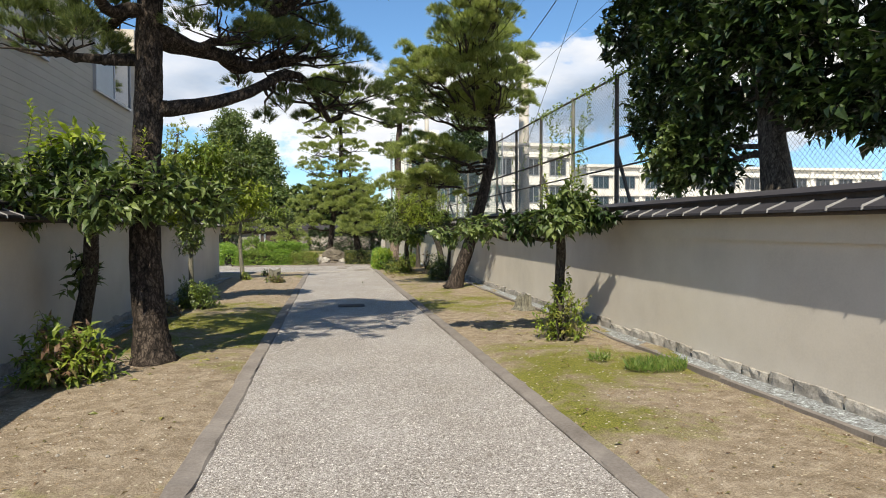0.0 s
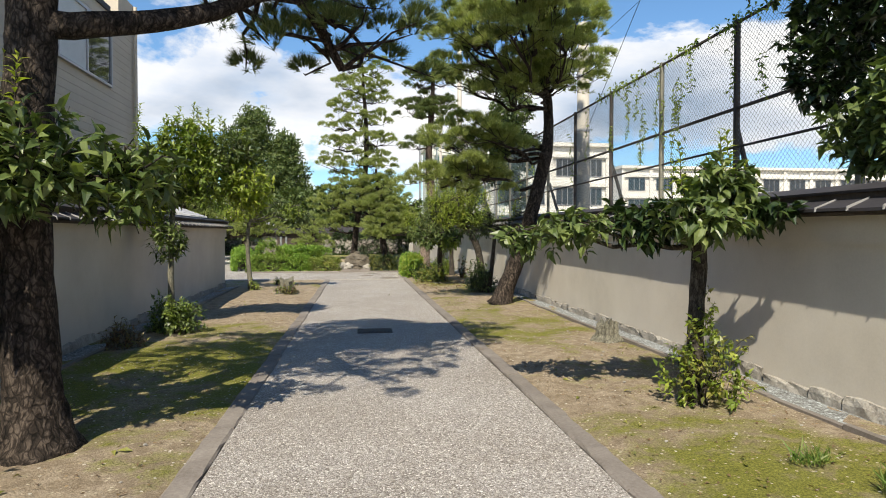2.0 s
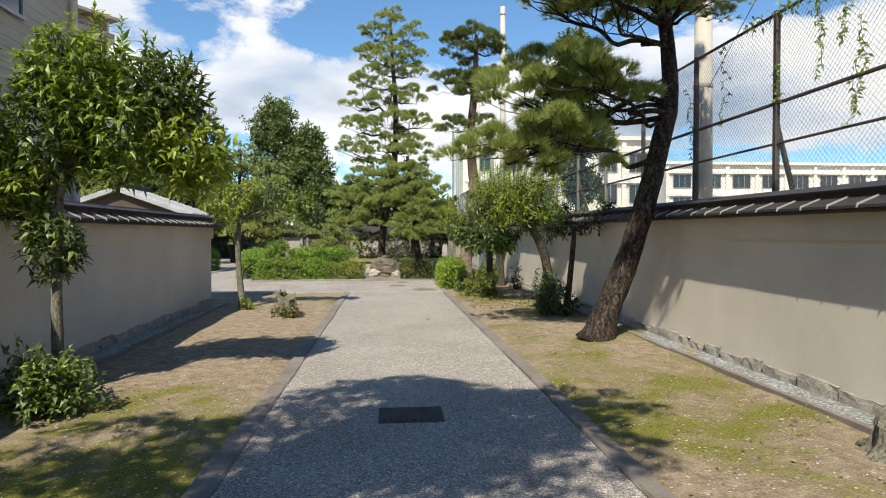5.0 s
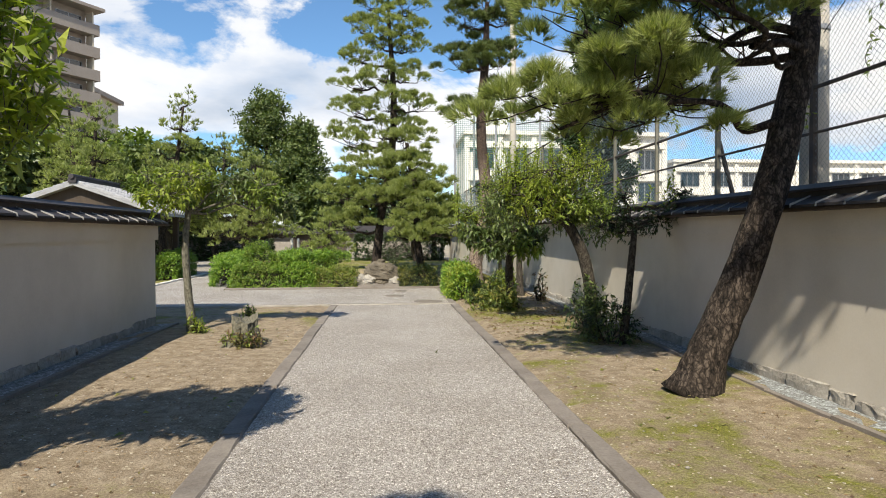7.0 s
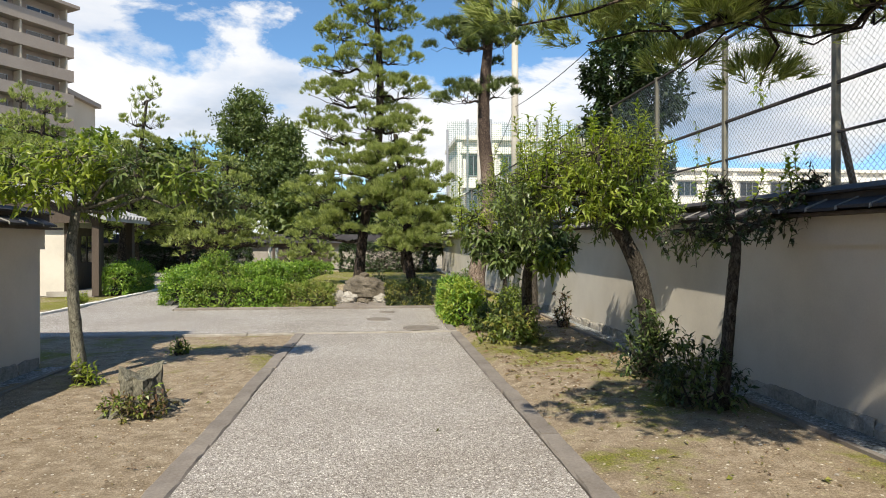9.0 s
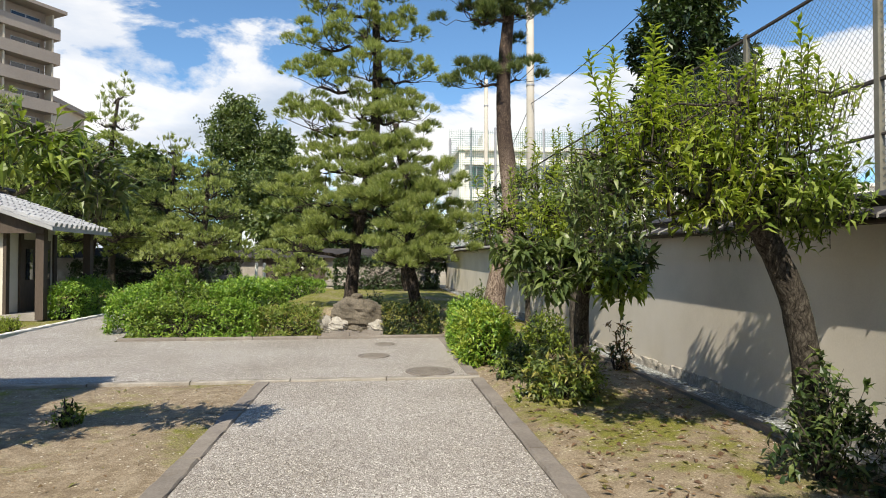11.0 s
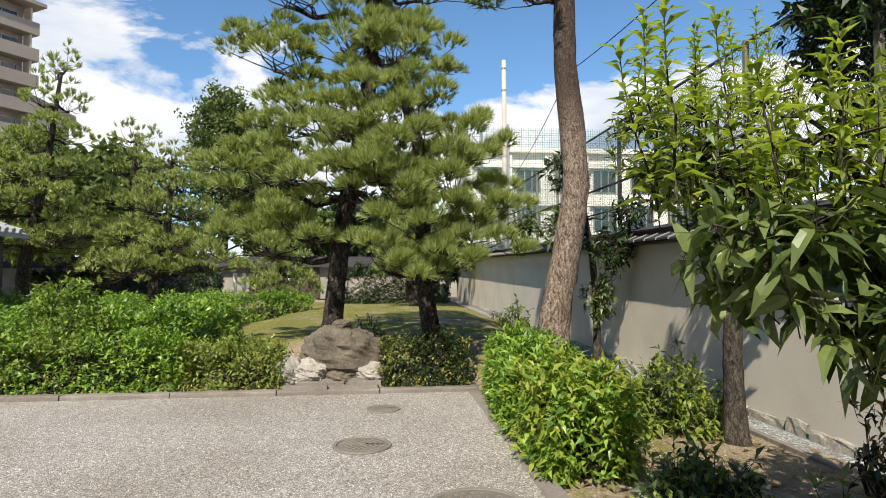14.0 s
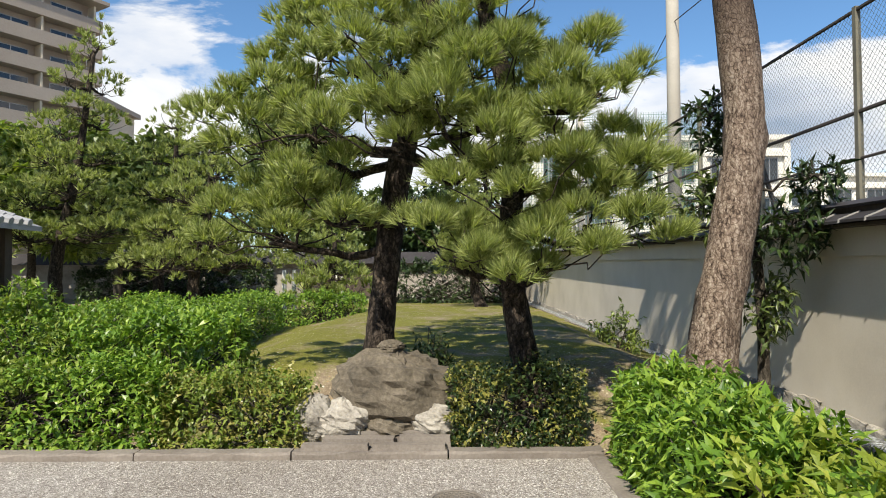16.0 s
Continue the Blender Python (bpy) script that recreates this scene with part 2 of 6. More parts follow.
M = dict(
    gravel=gravel_material("gravel_path", 105.0, (1.0, 0.97, 0.945)),
    chips=gravel_material("gutter_gravel", 48.0, (0.72, 0.8, 0.86)),
    soil=soil_material(),
    earth=surface("far_ground", [(0.3, (0.2, 0.17, 0.12)), (0.7, (0.36, 0.32, 0.25))], 0.4, 12.0, 0.95),
    kerb=surface("worn_kerb_concrete", [(0.3, (0.12, 0.1, 0.085)), (0.5, (0.19, 0.165, 0.145)), (0.72, (0.27, 0.24, 0.21))], 2.2, 45.0, 0.9, 0.5, 0.012, vary=0.16),
    band=surface("pale_concrete", [(0.3, (0.16, 0.14, 0.12)), (0.5, (0.27, 0.245, 0.215)), (0.7, (0.42, 0.39, 0.35))], 2.0, 60.0, 0.9, 0.4, 0.008, vary=0.1),
    plaster=surface("wall_plaster", [(0.3, (0.44, 0.4, 0.345)), (0.5, (0.53, 0.485, 0.42)), (0.72, (0.6, 0.555, 0.49))], 0.9, 55.0, 0.9, 0.25, 0.006, mixin=0.25),
    stone=surface("rough_stone", [(0.28, (0.13, 0.115, 0.1)), (0.5, (0.31, 0.285, 0.25)), (0.72, (0.46, 0.43, 0.38))], 7.0, 38.0, 0.9, 0.9, 0.03, vary=0.3),
    rock=surface("garden_rock", [(0.3, (0.04, 0.034, 0.026)), (0.5, (0.12, 0.1, 0.075)), (0.72, (0.25, 0.215, 0.17))], 2.6, 30.0, 0.9, 0.9, 0.04),
    tile=surface("dark_roof_metal", [(0.3, (0.024, 0.022, 0.025)), (0.7, (0.058, 0.054, 0.059))], 1.5, 50.0, 0.62, 0.12, 0.004, spec=0.22, vary=0.25),
    seam=surface("pale_roof_seam", [(0.3, (0.2, 0.195, 0.19)), (0.7, (0.34, 0.33, 0.32))], 4.0, 50.0, 0.5, 0.1, 0.003),
    kawara=surface("grey_roof_tile", [(0.3, (0.2, 0.2, 0.21)), (0.7, (0.4, 0.4, 0.41))], 2.0, 40.0, 0.5, 0.2, 0.005, vary=0.3),
    siding=surface("house_siding", [(0.3, (0.42, 0.365, 0.29)), (0.7, (0.53, 0.47, 0.385))], 1.2, 45.0, 0.85, 0.35, 0.006, vary=0.06),
    frame=surface("window_aluminium", [(0.3, (0.3, 0.3, 0.31)), (0.7, (0.42, 0.42, 0.43))], 3.0, 60.0, 0.4, 0.05, 0.002, metal=0.6),
    dark=surface("dark_wood", [(0.3, (0.035, 0.026, 0.02)), (0.7, (0.09, 0.066, 0.05))], 3.0, 40.0, 0.8, 0.3, 0.005, stretch=(1, 1, 0.2)),
    glass=pane_material(),
    curtain=surface("pale_curtain", [(0.3, (0.5, 0.52, 0.52)), (0.7, (0.62, 0.64, 0.64))], 4.0, 60.0, 0.9, 0.1),
    steel=surface("fence_post_paint", [(0.3, (0.12, 0.115, 0.09)), (0.7, (0.24, 0.225, 0.18))], 5.0, 60.0, 0.7, 0.2, 0.002, vary=0.5),
    rust=surface("dark_fence_rail", [(0.3, (0.035, 0.03, 0.03)), (0.7, (0.09, 0.075, 0.065))], 6.0, 60.0, 0.8, 0.2, 0.002),
    wire=surface("wire_mesh", [(0.3, (0.06, 0.085, 0.1)), (0.7, (0.12, 0.16, 0.18))], 5.0, 60.0, 0.6, 0.0),
    pole=surface("concrete_pole", [(0.3, (0.34, 0.31, 0.27)), (0.7, (0.5, 0.47, 0.42))], 1.5, 50.0, 0.9, 0.2, 0.004),
    cable=surface("black_cable", [(0.3, (0.02, 0.02, 0.02)), (0.7, (0.04, 0.04, 0.04))], 5.0, 50.0, 0.7, 0.0),
    white=surface("school_white_paint", [(0.3, (0.6, 0.57, 0.52)), (0.7, (0.76, 0.74, 0.69))], 0.25, 8.0, 0.9, 0.1),
    tan=surface("apartment_tan_tile", [(0.3, (0.3, 0.25, 0.215)), (0.7, (0.4, 0.345, 0.3))], 0.3, 8.0, 0.9, 0.1),
    cream=surface("cream_render", [(0.3, (0.5, 0.43, 0.34)), (0.7, (0.6, 0.53, 0.43))], 0.3, 8.0, 0.9, 0.1),
    net=surface("green_net_cord", [(0.3, (0.02, 0.1, 0.07)), (0.7, (0.04, 0.16, 0.11))], 2.0, 20.0, 0.8, 0.0),
    iron=surface("manhole_iron", [(0.3, (0.1, 0.085, 0.07)), (0.7, (0.21, 0.185, 0.16))], 8.0, 90.0, 0.75, 0.5, 0.01),
    pine_bark=barky("pine_bark", (0.006, 0.005, 0.004), (0.034, 0.026, 0.021), (0.15, 0.118, 0.095)),
    red_bark=barky("red_pine_bark", (0.035, 0.024, 0.02), (0.19, 0.14, 0.11), (0.46, 0.39, 0.33), 12.0, 0.6, upper_mid=(0.07, 0.05, 0.04)),
    grey_bark=barky("smooth_grey_bark", (0.05, 0.048, 0.038), (0.14, 0.13, 0.1), (0.25, 0.24, 0.19), 16.0, 0.25, 0.006),
    dark_bark=barky("dark_bark", (0.012, 0.01, 0.008), (0.05, 0.042, 0.034), (0.13, 0.115, 0.095), 14.0, 0.3, 0.012),
    needle=leafy("pine_needles", [(0.12, (0.1, 0.13, 0.036)), (0.5, (0.27, 0.315, 0.098)), (0.85, (0.5, 0.53, 0.22))], 0.42, 0.5),
    needle_dark=leafy("dark_pine_needles", [(0.15, (0.04, 0.065, 0.02)), (0.5, (0.11, 0.15, 0.045)), (0.85, (0.24, 0.27, 0.09))], 0.25, 0.5),
    leaf=leafy("glossy_leaves", [(0.12, (0.04, 0.066, 0.02)), (0.5, (0.095, 0.135, 0.04)), (0.85, (0.2, 0.24, 0.075))], 0.3, 0.42, 0.5),
    leaf_dark=leafy("dark_leaves", [(0.12, (0.012, 0.026, 0.009)), (0.5, (0.028, 0.05, 0.014)), (0.85, (0.06, 0.092, 0.024))], 0.16, 0.36, 0.4),
    leaf_young=leafy("young_leaves", [(0.12, (0.12, 0.17, 0.022)), (0.5, (0.25, 0.31, 0.042)), (0.85, (0.42, 0.45, 0.09))], 0.45, 0.42),
    leaf_mid=leafy("mid_green_leaves", [(0.12, (0.07, 0.115, 0.02)), (0.5, (0.17, 0.235, 0.042)), (0.85, (0.33, 0.38, 0.085))], 0.38, 0.4),
    hedge=leafy("hedge_leaves", [(0.12, (0.05, 0.11, 0.016)), (0.45, (0.14, 0.25, 0.03)), (0.85, (0.34, 0.45, 0.07))], 0.35, 0.38),
    hedge_dry=leafy("dry_hedge_leaves", [(0.12, (0.07, 0.08, 0.018)), (0.45, (0.18, 0.19, 0.04)), (0.85, (0.38, 0.34, 0.1))], 0.3, 0.4),
    dead=leafy("withered_leaves", [(0.12, (0.09, 0.05, 0.035)), (0.5, (0.2, 0.12, 0.07)), (0.85, (0.16, 0.18, 0.05))], 0.3, 0.6),
    grass=leafy("grass_blades", [(0.12, (0.06, 0.13, 0.02)), (0.5, (0.14, 0.22, 0.04)), (0.85, (0.28, 0.3, 0.1))], 0.4, 0.5),
)

# ---- building blocks ----
RNG = np.random.default_rng(11)


def unit(a):
    return a / np.maximum(np.linalg.norm(a, axis=-1, keepdims=True), 1e-9)


class Geo:
    """Collects corners, triangles and quads for one mesh, in world metres."""

    def __init__(self):
        self.ovate = False
        self.v, self.t, self.q, self.n = [], [], [], 0

    def add(self, v, t=(), q=()):
        v = np.asarray(v, float).reshape(-1, 3)
        if len(t):
            self.t.append(np.asarray(t, int).reshape(-1, 3) + self.n)
        if len(q):
            self.q.append(np.asarray(q, int).reshape(-1, 4) + self.n)
        self.v.append(v)
        self.n += len(v)
        return self

    def box(self, x0, y0, z0, x1, y1, z1, taper=0.0, wob=0.0):
        v = np.array([(x, y, z) for z in (z0, z1) for y in (y0, y1) for x in (x0, x1)], float)
        if taper:
            c = np.array([(x0 + x1) / 2, (y0 + y1) / 2])
            v[4:, :2] += np.clip(c - v[4:, :2], -taper, taper)
        if wob:
            v += RNG.uniform(-wob, wob, v.shape)
        return self.add(v, q=[(0, 2, 3, 1), (4, 5, 7, 6), (0, 1, 5, 4), (2, 6, 7, 3), (0, 4, 6, 2), (1, 3, 7, 5)])

    def tube(self, pts, radii, sides=8, rough=0.0, caps=True):
        pts = np.asarray(pts, float)
        radii = np.broadcast_to(np.asarray(radii, float), (len(pts),))
        d = unit(np.gradient(pts, axis=0))
        ref = np.array([0.0, 1.0, 0.0]) if abs(d[:, 1]).mean() < 0.8 else np.array([1.0, 0.0, 0.0])
        a = unit(np.cross(d, ref))
        b = np.cross(d, a)
        ang = np.linspace(0, 2 * np.pi, sides, endpoint=False)
        r = radii[:, None] * np.ones(sides)
        if rough:
            r = r * (1 + rough * RNG.normal(0, 1, r.shape)) * (1 + rough * 0.8 * np.sin(3 * ang + RNG.uniform(0, 6)))
        v = pts[:, None] + r[..., None] * (np.cos(ang)[None, :, None] * a[:, None] + np.sin(ang)[None, :, None] * b[:, None])
        i = np.arange(len(pts) - 1)[:, None] * sides
        j = np.arange(sides)[None]
        k = (j + 1) % sides
        q = np.stack([i + j, i + k, i + sides + k, i + sides + j], -1).reshape(-1, 4)
        v = v.reshape(-1, 3)
        t = []
        if caps:
            v = np.vstack([v, pts[0], pts[-1]])
            n = len(v)
            last = (len(pts) - 1) * sides
            t = [(n - 2, (c + 1) % sides, c) for c in range(sides)] + [(n - 1, last + c, last + (c + 1) % sides) for c in range(sides)]
        return self.add(v, t, q)

    def grid(self, fn, nu, nv):
        """A sheet: fn gives x, y, z for u and v in 0 to 1."""
        u, w = np.meshgrid(np.linspace(0, 1, nu), np.linspace(0, 1, nv), indexing="ij")
        v = np.stack(fn(u, w), -1).reshape(-1, 3)
        i, j = np.meshgrid(np.arange(nu - 1), np.arange(nv - 1), indexing="ij")
        a = (i * nv + j).ravel()
        return self.add(v, q=np.stack([a, a + nv, a + nv + 1, a + 1], -1))

    def rock(self, c, r, seed, rings=14, sides=20, rough=0.22, flat=0.0):
        """A boulder: an uneven ball with broad facets."""
        rng = np.random.default_rng(seed)
        th = np.linspace(0, np.pi, rings)[:, None]
        ph = np.linspace(0, 2 * np.pi, sides, endpoint=False)[None]
        d = np.stack([np.sin(th) * np.cos(ph), np.sin(th) * np.sin(ph), np.cos(th) * np.ones_like(ph)], -1)
        s = np.ones(d.shape[:2])
        for _ in range(13):
            n = unit(rng.normal(size=3))
            s = np.minimum(s, rng.uniform(0.66, 0.95) / np.maximum(d @ n, 0.3))
        s = np.minimum(s, 1.15) * (1 + rough * 0.22 * rng.normal(size=s.shape))
        s[0], s[-1] = s[0].mean(), s[-1].mean()
        v = np.asarray(c) + d * s[..., None] * np.asarray(r)
        i = np.arange(rings - 1)[:, None] * sides
        j = np.arange(sides)[None]
        k = (j + 1) % sides
        return self.add(v.reshape(-1, 3), q=np.stack([i + j, i + sides + j, i + sides + k, i + k], -1).reshape(-1, 4))

    def leaves(self, p, d, up, length, width, droop=0.25, fold=0.25):
        """Pointed leaves from p along d: four triangles each, folded along the rib and hanging at the tip."""
        m = len(p)
        d = unit(d)
        side = unit(np.cross(d, up))
        nrm = np.cross(side, d)
        L = np.broadcast_to(np.asarray(length, float), (m,))[:, None]
        W = np.broadcast_to(np.asarray(width, float), (m,))[:, None]
        if self.ovate:
            r1, r2 = p + d * L * 0.28 + nrm * L * 0.03, p + d * L * 0.66 + nrm * L * (0.03 - droop * 0.3)
            rise = nrm * W * fold
            v = [p, r1, r2, p + d * L - nrm * L * droop]
            v += [p + d * L * f + side * W * s + rise - nrm * L * dr for s in (0.5, -0.5) for f, s, dr in ((0.25, s * 0.86, 0), (0.6, s * 0.9, droop * 0.25))]
            t = np.array([(0, 4, 1), (1, 4, 5), (1, 5, 2), (2, 5, 3), (0, 1, 6), (1, 7, 6), (1, 2, 7), (2, 3, 7)])
            return self.add(np.stack(v, 1).reshape(-1, 3), (np.arange(m)[:, None, None] * 8 + t).reshape(-1, 3))
        mid = p + d * L * 0.5 + nrm * L * 0.05
        tip = p + d * L - nrm * L * droop
        lift = nrm * W * fold
        a = p + d * L * 0.42 + side * W * 0.5 + lift
        b = p + d * L * 0.42 - side * W * 0.5 + lift
        v = np.stack([p, mid, tip, a, b], 1).reshape(-1, 3)
        t = np.array([(0, 3, 1), (1, 3, 2), (0, 1, 4), (1, 2, 4)])
        return self.add(v, (np.arange(m)[:, None, None] * 5 + t).reshape(-1, 3))

    def needles(self, p, d, count, length, width, spread):
        """Tufts: count thin needles from each p in a brush about d."""
        m = len(p)
        way = unit(d[:, None] + spread * unit(RNG.normal(size=(m, count, 3))) * RNG.uniform(0.35, 1.0, (m, count, 1)))
        side = unit(np.cross(way, RNG.normal(size=(m, count, 3)))) * width
        ln = length * RNG.uniform(0.75, 1.15, (m, count, 1))
        base = p[:, None] - d[:, None] * length * RNG.uniform(0.0, 0.5, (m, count, 1))
        v = np.stack([base - side, base + side, base + way * ln], 2).reshape(-1, 3)
        return self.add(v, np.arange(len(v)).reshape(-1, 3))

    def done(self, name, mat, parent=None, label="", smooth=False, at=None, kind=""):
        origin = Vector(at) if at else Vector((0, 0, 0))
        root = parent
        while root is not None:
            origin = origin + root.location
            root = root.parent
        v = np.vstack(self.v) - np.array(origin)
        me = bpy.data.meshes.new(name)
        t = np.vstack(self.t) if self.t else np.zeros((0, 3), int)
        q = np.vstack(self.q) if self.q else np.zeros((0, 4), int)
        me.vertices.add(len(v))
        me.vertices.foreach_set("co", v.astype(np.float32).ravel())
        me.loops.add(t.size + q.size)
        me.loops.foreach_set("vertex_index", np.concatenate([t.ravel(), q.ravel()]).astype(np.int32))
        me.polygons.add(len(t) + len(q))
        starts = np.concatenate([np.arange(len(t)) * 3, t.size + np.arange(len(q)) * 4]).astype(np.int32)
        me.polygons.foreach_set("loop_start", starts)
        me.polygons.foreach_set("use_smooth", np.full(len(t) + len(q), smooth))
        me.update(calc_edges=True)
        me.validate()
        me.materials.append(M[mat])
        ob = new(name, me)
        ob.location = at or (0, 0, 0)
        if parent:
            ob.parent = parent
        if label:
            ob["label"] = label
        if kind:
            ob["kind"] = kind
        return ob


def thing(name, at, label, category, group=""):
    ob = new(name)
    ob.location = at
    return tagged(ob, label, category, group)


def like(ob, at, parent=None, scale=(1, 1, 1), rz=0.0):
    """One more object on the same mesh, at a place of its own."""
    o = bpy.data.objects.new(ob.name.split(".")[0], ob.data)
    scene.collection.objects.link(o)
    o.parent = parent or ob.parent
    o.location, o.scale, o.rotation_euler = at, scale, (0, 0, rz)
    return o


def bend(a, b, n=6, wob=0.08, sag=0.0):
    """A crooked line from a to b."""
    a, b = np.asarray(a, float), np.asarray(b, float)
    s = np.linspace(0, 1, n)[:, None]
    off = RNG.normal(0, 1, (n, 3)) * wob * np.sin(np.pi * s)
    line = a + (b - a) * s + off
    line[:, 2] -= sag * (np.sin(np.pi * s[:, 0]))
    return line


def path_at(pts, z):
    pts = np.asarray(pts, float)
    return np.array([np.interp(z, pts[:, 2], pts[:, k]) for k in (0, 1)] + [np.clip(z, pts[0, 2], pts[-1, 2])])


def smooth_line(pts, radii, n):
    pts, radii = np.asarray(pts, float), np.asarray(radii, float)
    s, k = np.linspace(0, len(pts) - 1, n), np.arange(len(pts))
    i = np.clip(s.astype(int), 0, len(pts) - 2)
    f = (s - i)[:, None]
    m = np.gradient(pts, axis=0)
    h = pts[i] * (2 * f**3 - 3 * f**2 + 1) + m[i] * (f**3 - 2 * f**2 + f) + pts[i + 1] * (3 * f**2 - 2 * f**3) + m[i + 1] * (f**3 - f**2)
    return h, np.interp(s, k, radii)


def trunk_mesh(geo, pts, radii, n=40, sides=18, rough=0.045, roots=True):
    line, r = smooth_line(pts, radii, n)
    if roots:
        z = line[:, 2] - line[0, 2]
        r = r * (1 + 0.55 * np.exp(-z / 0.16))
    geo.tube(line, r, sides, rough)


def pine(label, trunk, radii, pads, bark="pine_bark", needle="needle", tufts=110, length=0.11, width=0.0022, count=14, limb=0.05, grow=1.12, dome=1.0, name="pine_tree", group="pines of the garden"):
    """A cloud-pruned pine: trunk, limbs reaching out to flat pads, and brushes of needles on each pad."""
    root = thing(name, tuple(trunk[0]), label, "pine tree", group)
    g = Geo()
    trunk_mesh(g, trunk, radii)
    g.done("trunk", bark, root, smooth=True)
    twigs, crown = Geo(), Geo()
    for x, y, z, rx, ry, rz, *via in pads:
        rx, ry, rz = rx * grow, ry * grow, rz * 1.9 * dome
        end = np.array([x, y, z - rz * 0.35])
        reach = math.dist((x, y), path_at(trunk, z)[:2])
        if via:
            line = np.array([*via, end])
        else:
            start = path_at(trunk, min(z - 0.12 * reach - 0.1, trunk[-1][2]))
            line = bend(start, end, 7, 0.07 * min(reach, 1.5), 0.06 * reach)
        m = len(line)
        thick = limb * (0.55 + 0.45 * min(reach, 2.0))
        limb_line, limb_r = smooth_line(line, np.linspace(thick, thick * 0.4, m), 18)
        Geo().tube(limb_line, limb_r, 9, 0.05).done("limb", bark, root, smooth=True)
        # small cushions over the dome of the pad, some missing
        clumps = max(7, int(rx * ry * 24))
        ang = np.arange(clumps) * 2.39996 + RNG.uniform(0, 6)
        rad = np.sqrt((np.arange(clumps) + 0.5) / clumps) * RNG.uniform(0.78, 1.14, clumps)
        c = np.stack([x + rx * rad * np.cos(ang), y + ry * rad * np.sin(ang), z + rz * 0.85 * (1 - rad**2) - rz * 0.3 + RNG.normal(0, rz * 0.2, clumps)], 1)
        for k in range(0, clumps):
            s = limb_line[RNG.integers(10, 18)]
            twigs.tube(bend(s, c[k] - (0, 0, 0.05), 5, 0.05, 0.03), np.linspace(thick * 0.24, 0.005, 5), 4, caps=False)
        each = max(4, int(1.5 * tufts * rx * ry * 3.14 / clumps))
        size = 1.02 * math.sqrt(rx * ry / clumps) * RNG.uniform(0.75, 1.2, (clumps, 1, 1))
        a = RNG.uniform(0, 2 * np.pi, (clumps, each))
        e = np.sqrt(RNG.uniform(0, 1, (clumps, each)))
        out = np.stack([np.cos(a) * e, np.sin(a) * e, np.sqrt(1 - e**2) * 0.95 - 0.3], -1)
        p = c[:, None] + out * size * np.array([1.0, 1.0, 0.85])
        side = unit(c - np.array([x, y, z - rz]))[:, None]
        d = unit(out + side * 0.4 + np.array([0, 0, 0.4]))
        crown.needles(p.reshape(-1, 3), d.reshape(-1, 3), int(count * 1.35), length, width * 2.4, 0.9)
    twigs.done("branchwork", bark, root, smooth=True, kind="stuff")
    crown.done("crown", needle, root, kind="stuff")
    return root


def spray(crown, twigs, tips, heart, per, length, width, droop=0.3, up=0.0, twig=0.0035, spread=0.13, hang=0.25):
    """Leafy twigs: each runs from near heart to a tip, with leaves set round its last part."""
    m = len(tips)
    way = unit(tips - heart + np.array([0, 0, up]) + RNG.normal(0, 0.12, (m, 3)))
    for p, w in zip(tips, way):
        back = spread * 1.5
        twigs.tube(np.stack([p - w * back - (0, 0, 0.02), p - w * back * 0.5, p]), [twig, twig * 0.8, twig * 0.4], 3, caps=False)
    f = RNG.uniform(0.0, 1.0, (m, per, 1)) ** 0.8
    p = tips[:, None] - way[:, None] * spread * 1.6 * f
    d = unit(way[:, None] * 0.7 + 0.95 * unit(RNG.normal(size=(m, per, 3))) - np.array([0, 0, hang]))
    ups = unit(np.array([0, 0, 1.0]) + RNG.normal(0, 0.35, (m, per, 3)))
    ln = length * RNG.uniform(0.6, 1.2, m * per)
    crown.leaves(p.reshape(-1, 3), d.reshape(-1, 3), ups.reshape(-1, 3), ln, ln * width, droop)


def ball(n, shell=0.35):
    d = unit(RNG.normal(size=(n, 3)))
    return d * RNG.uniform(shell, 1.0, (n, 1)) ** 0.6


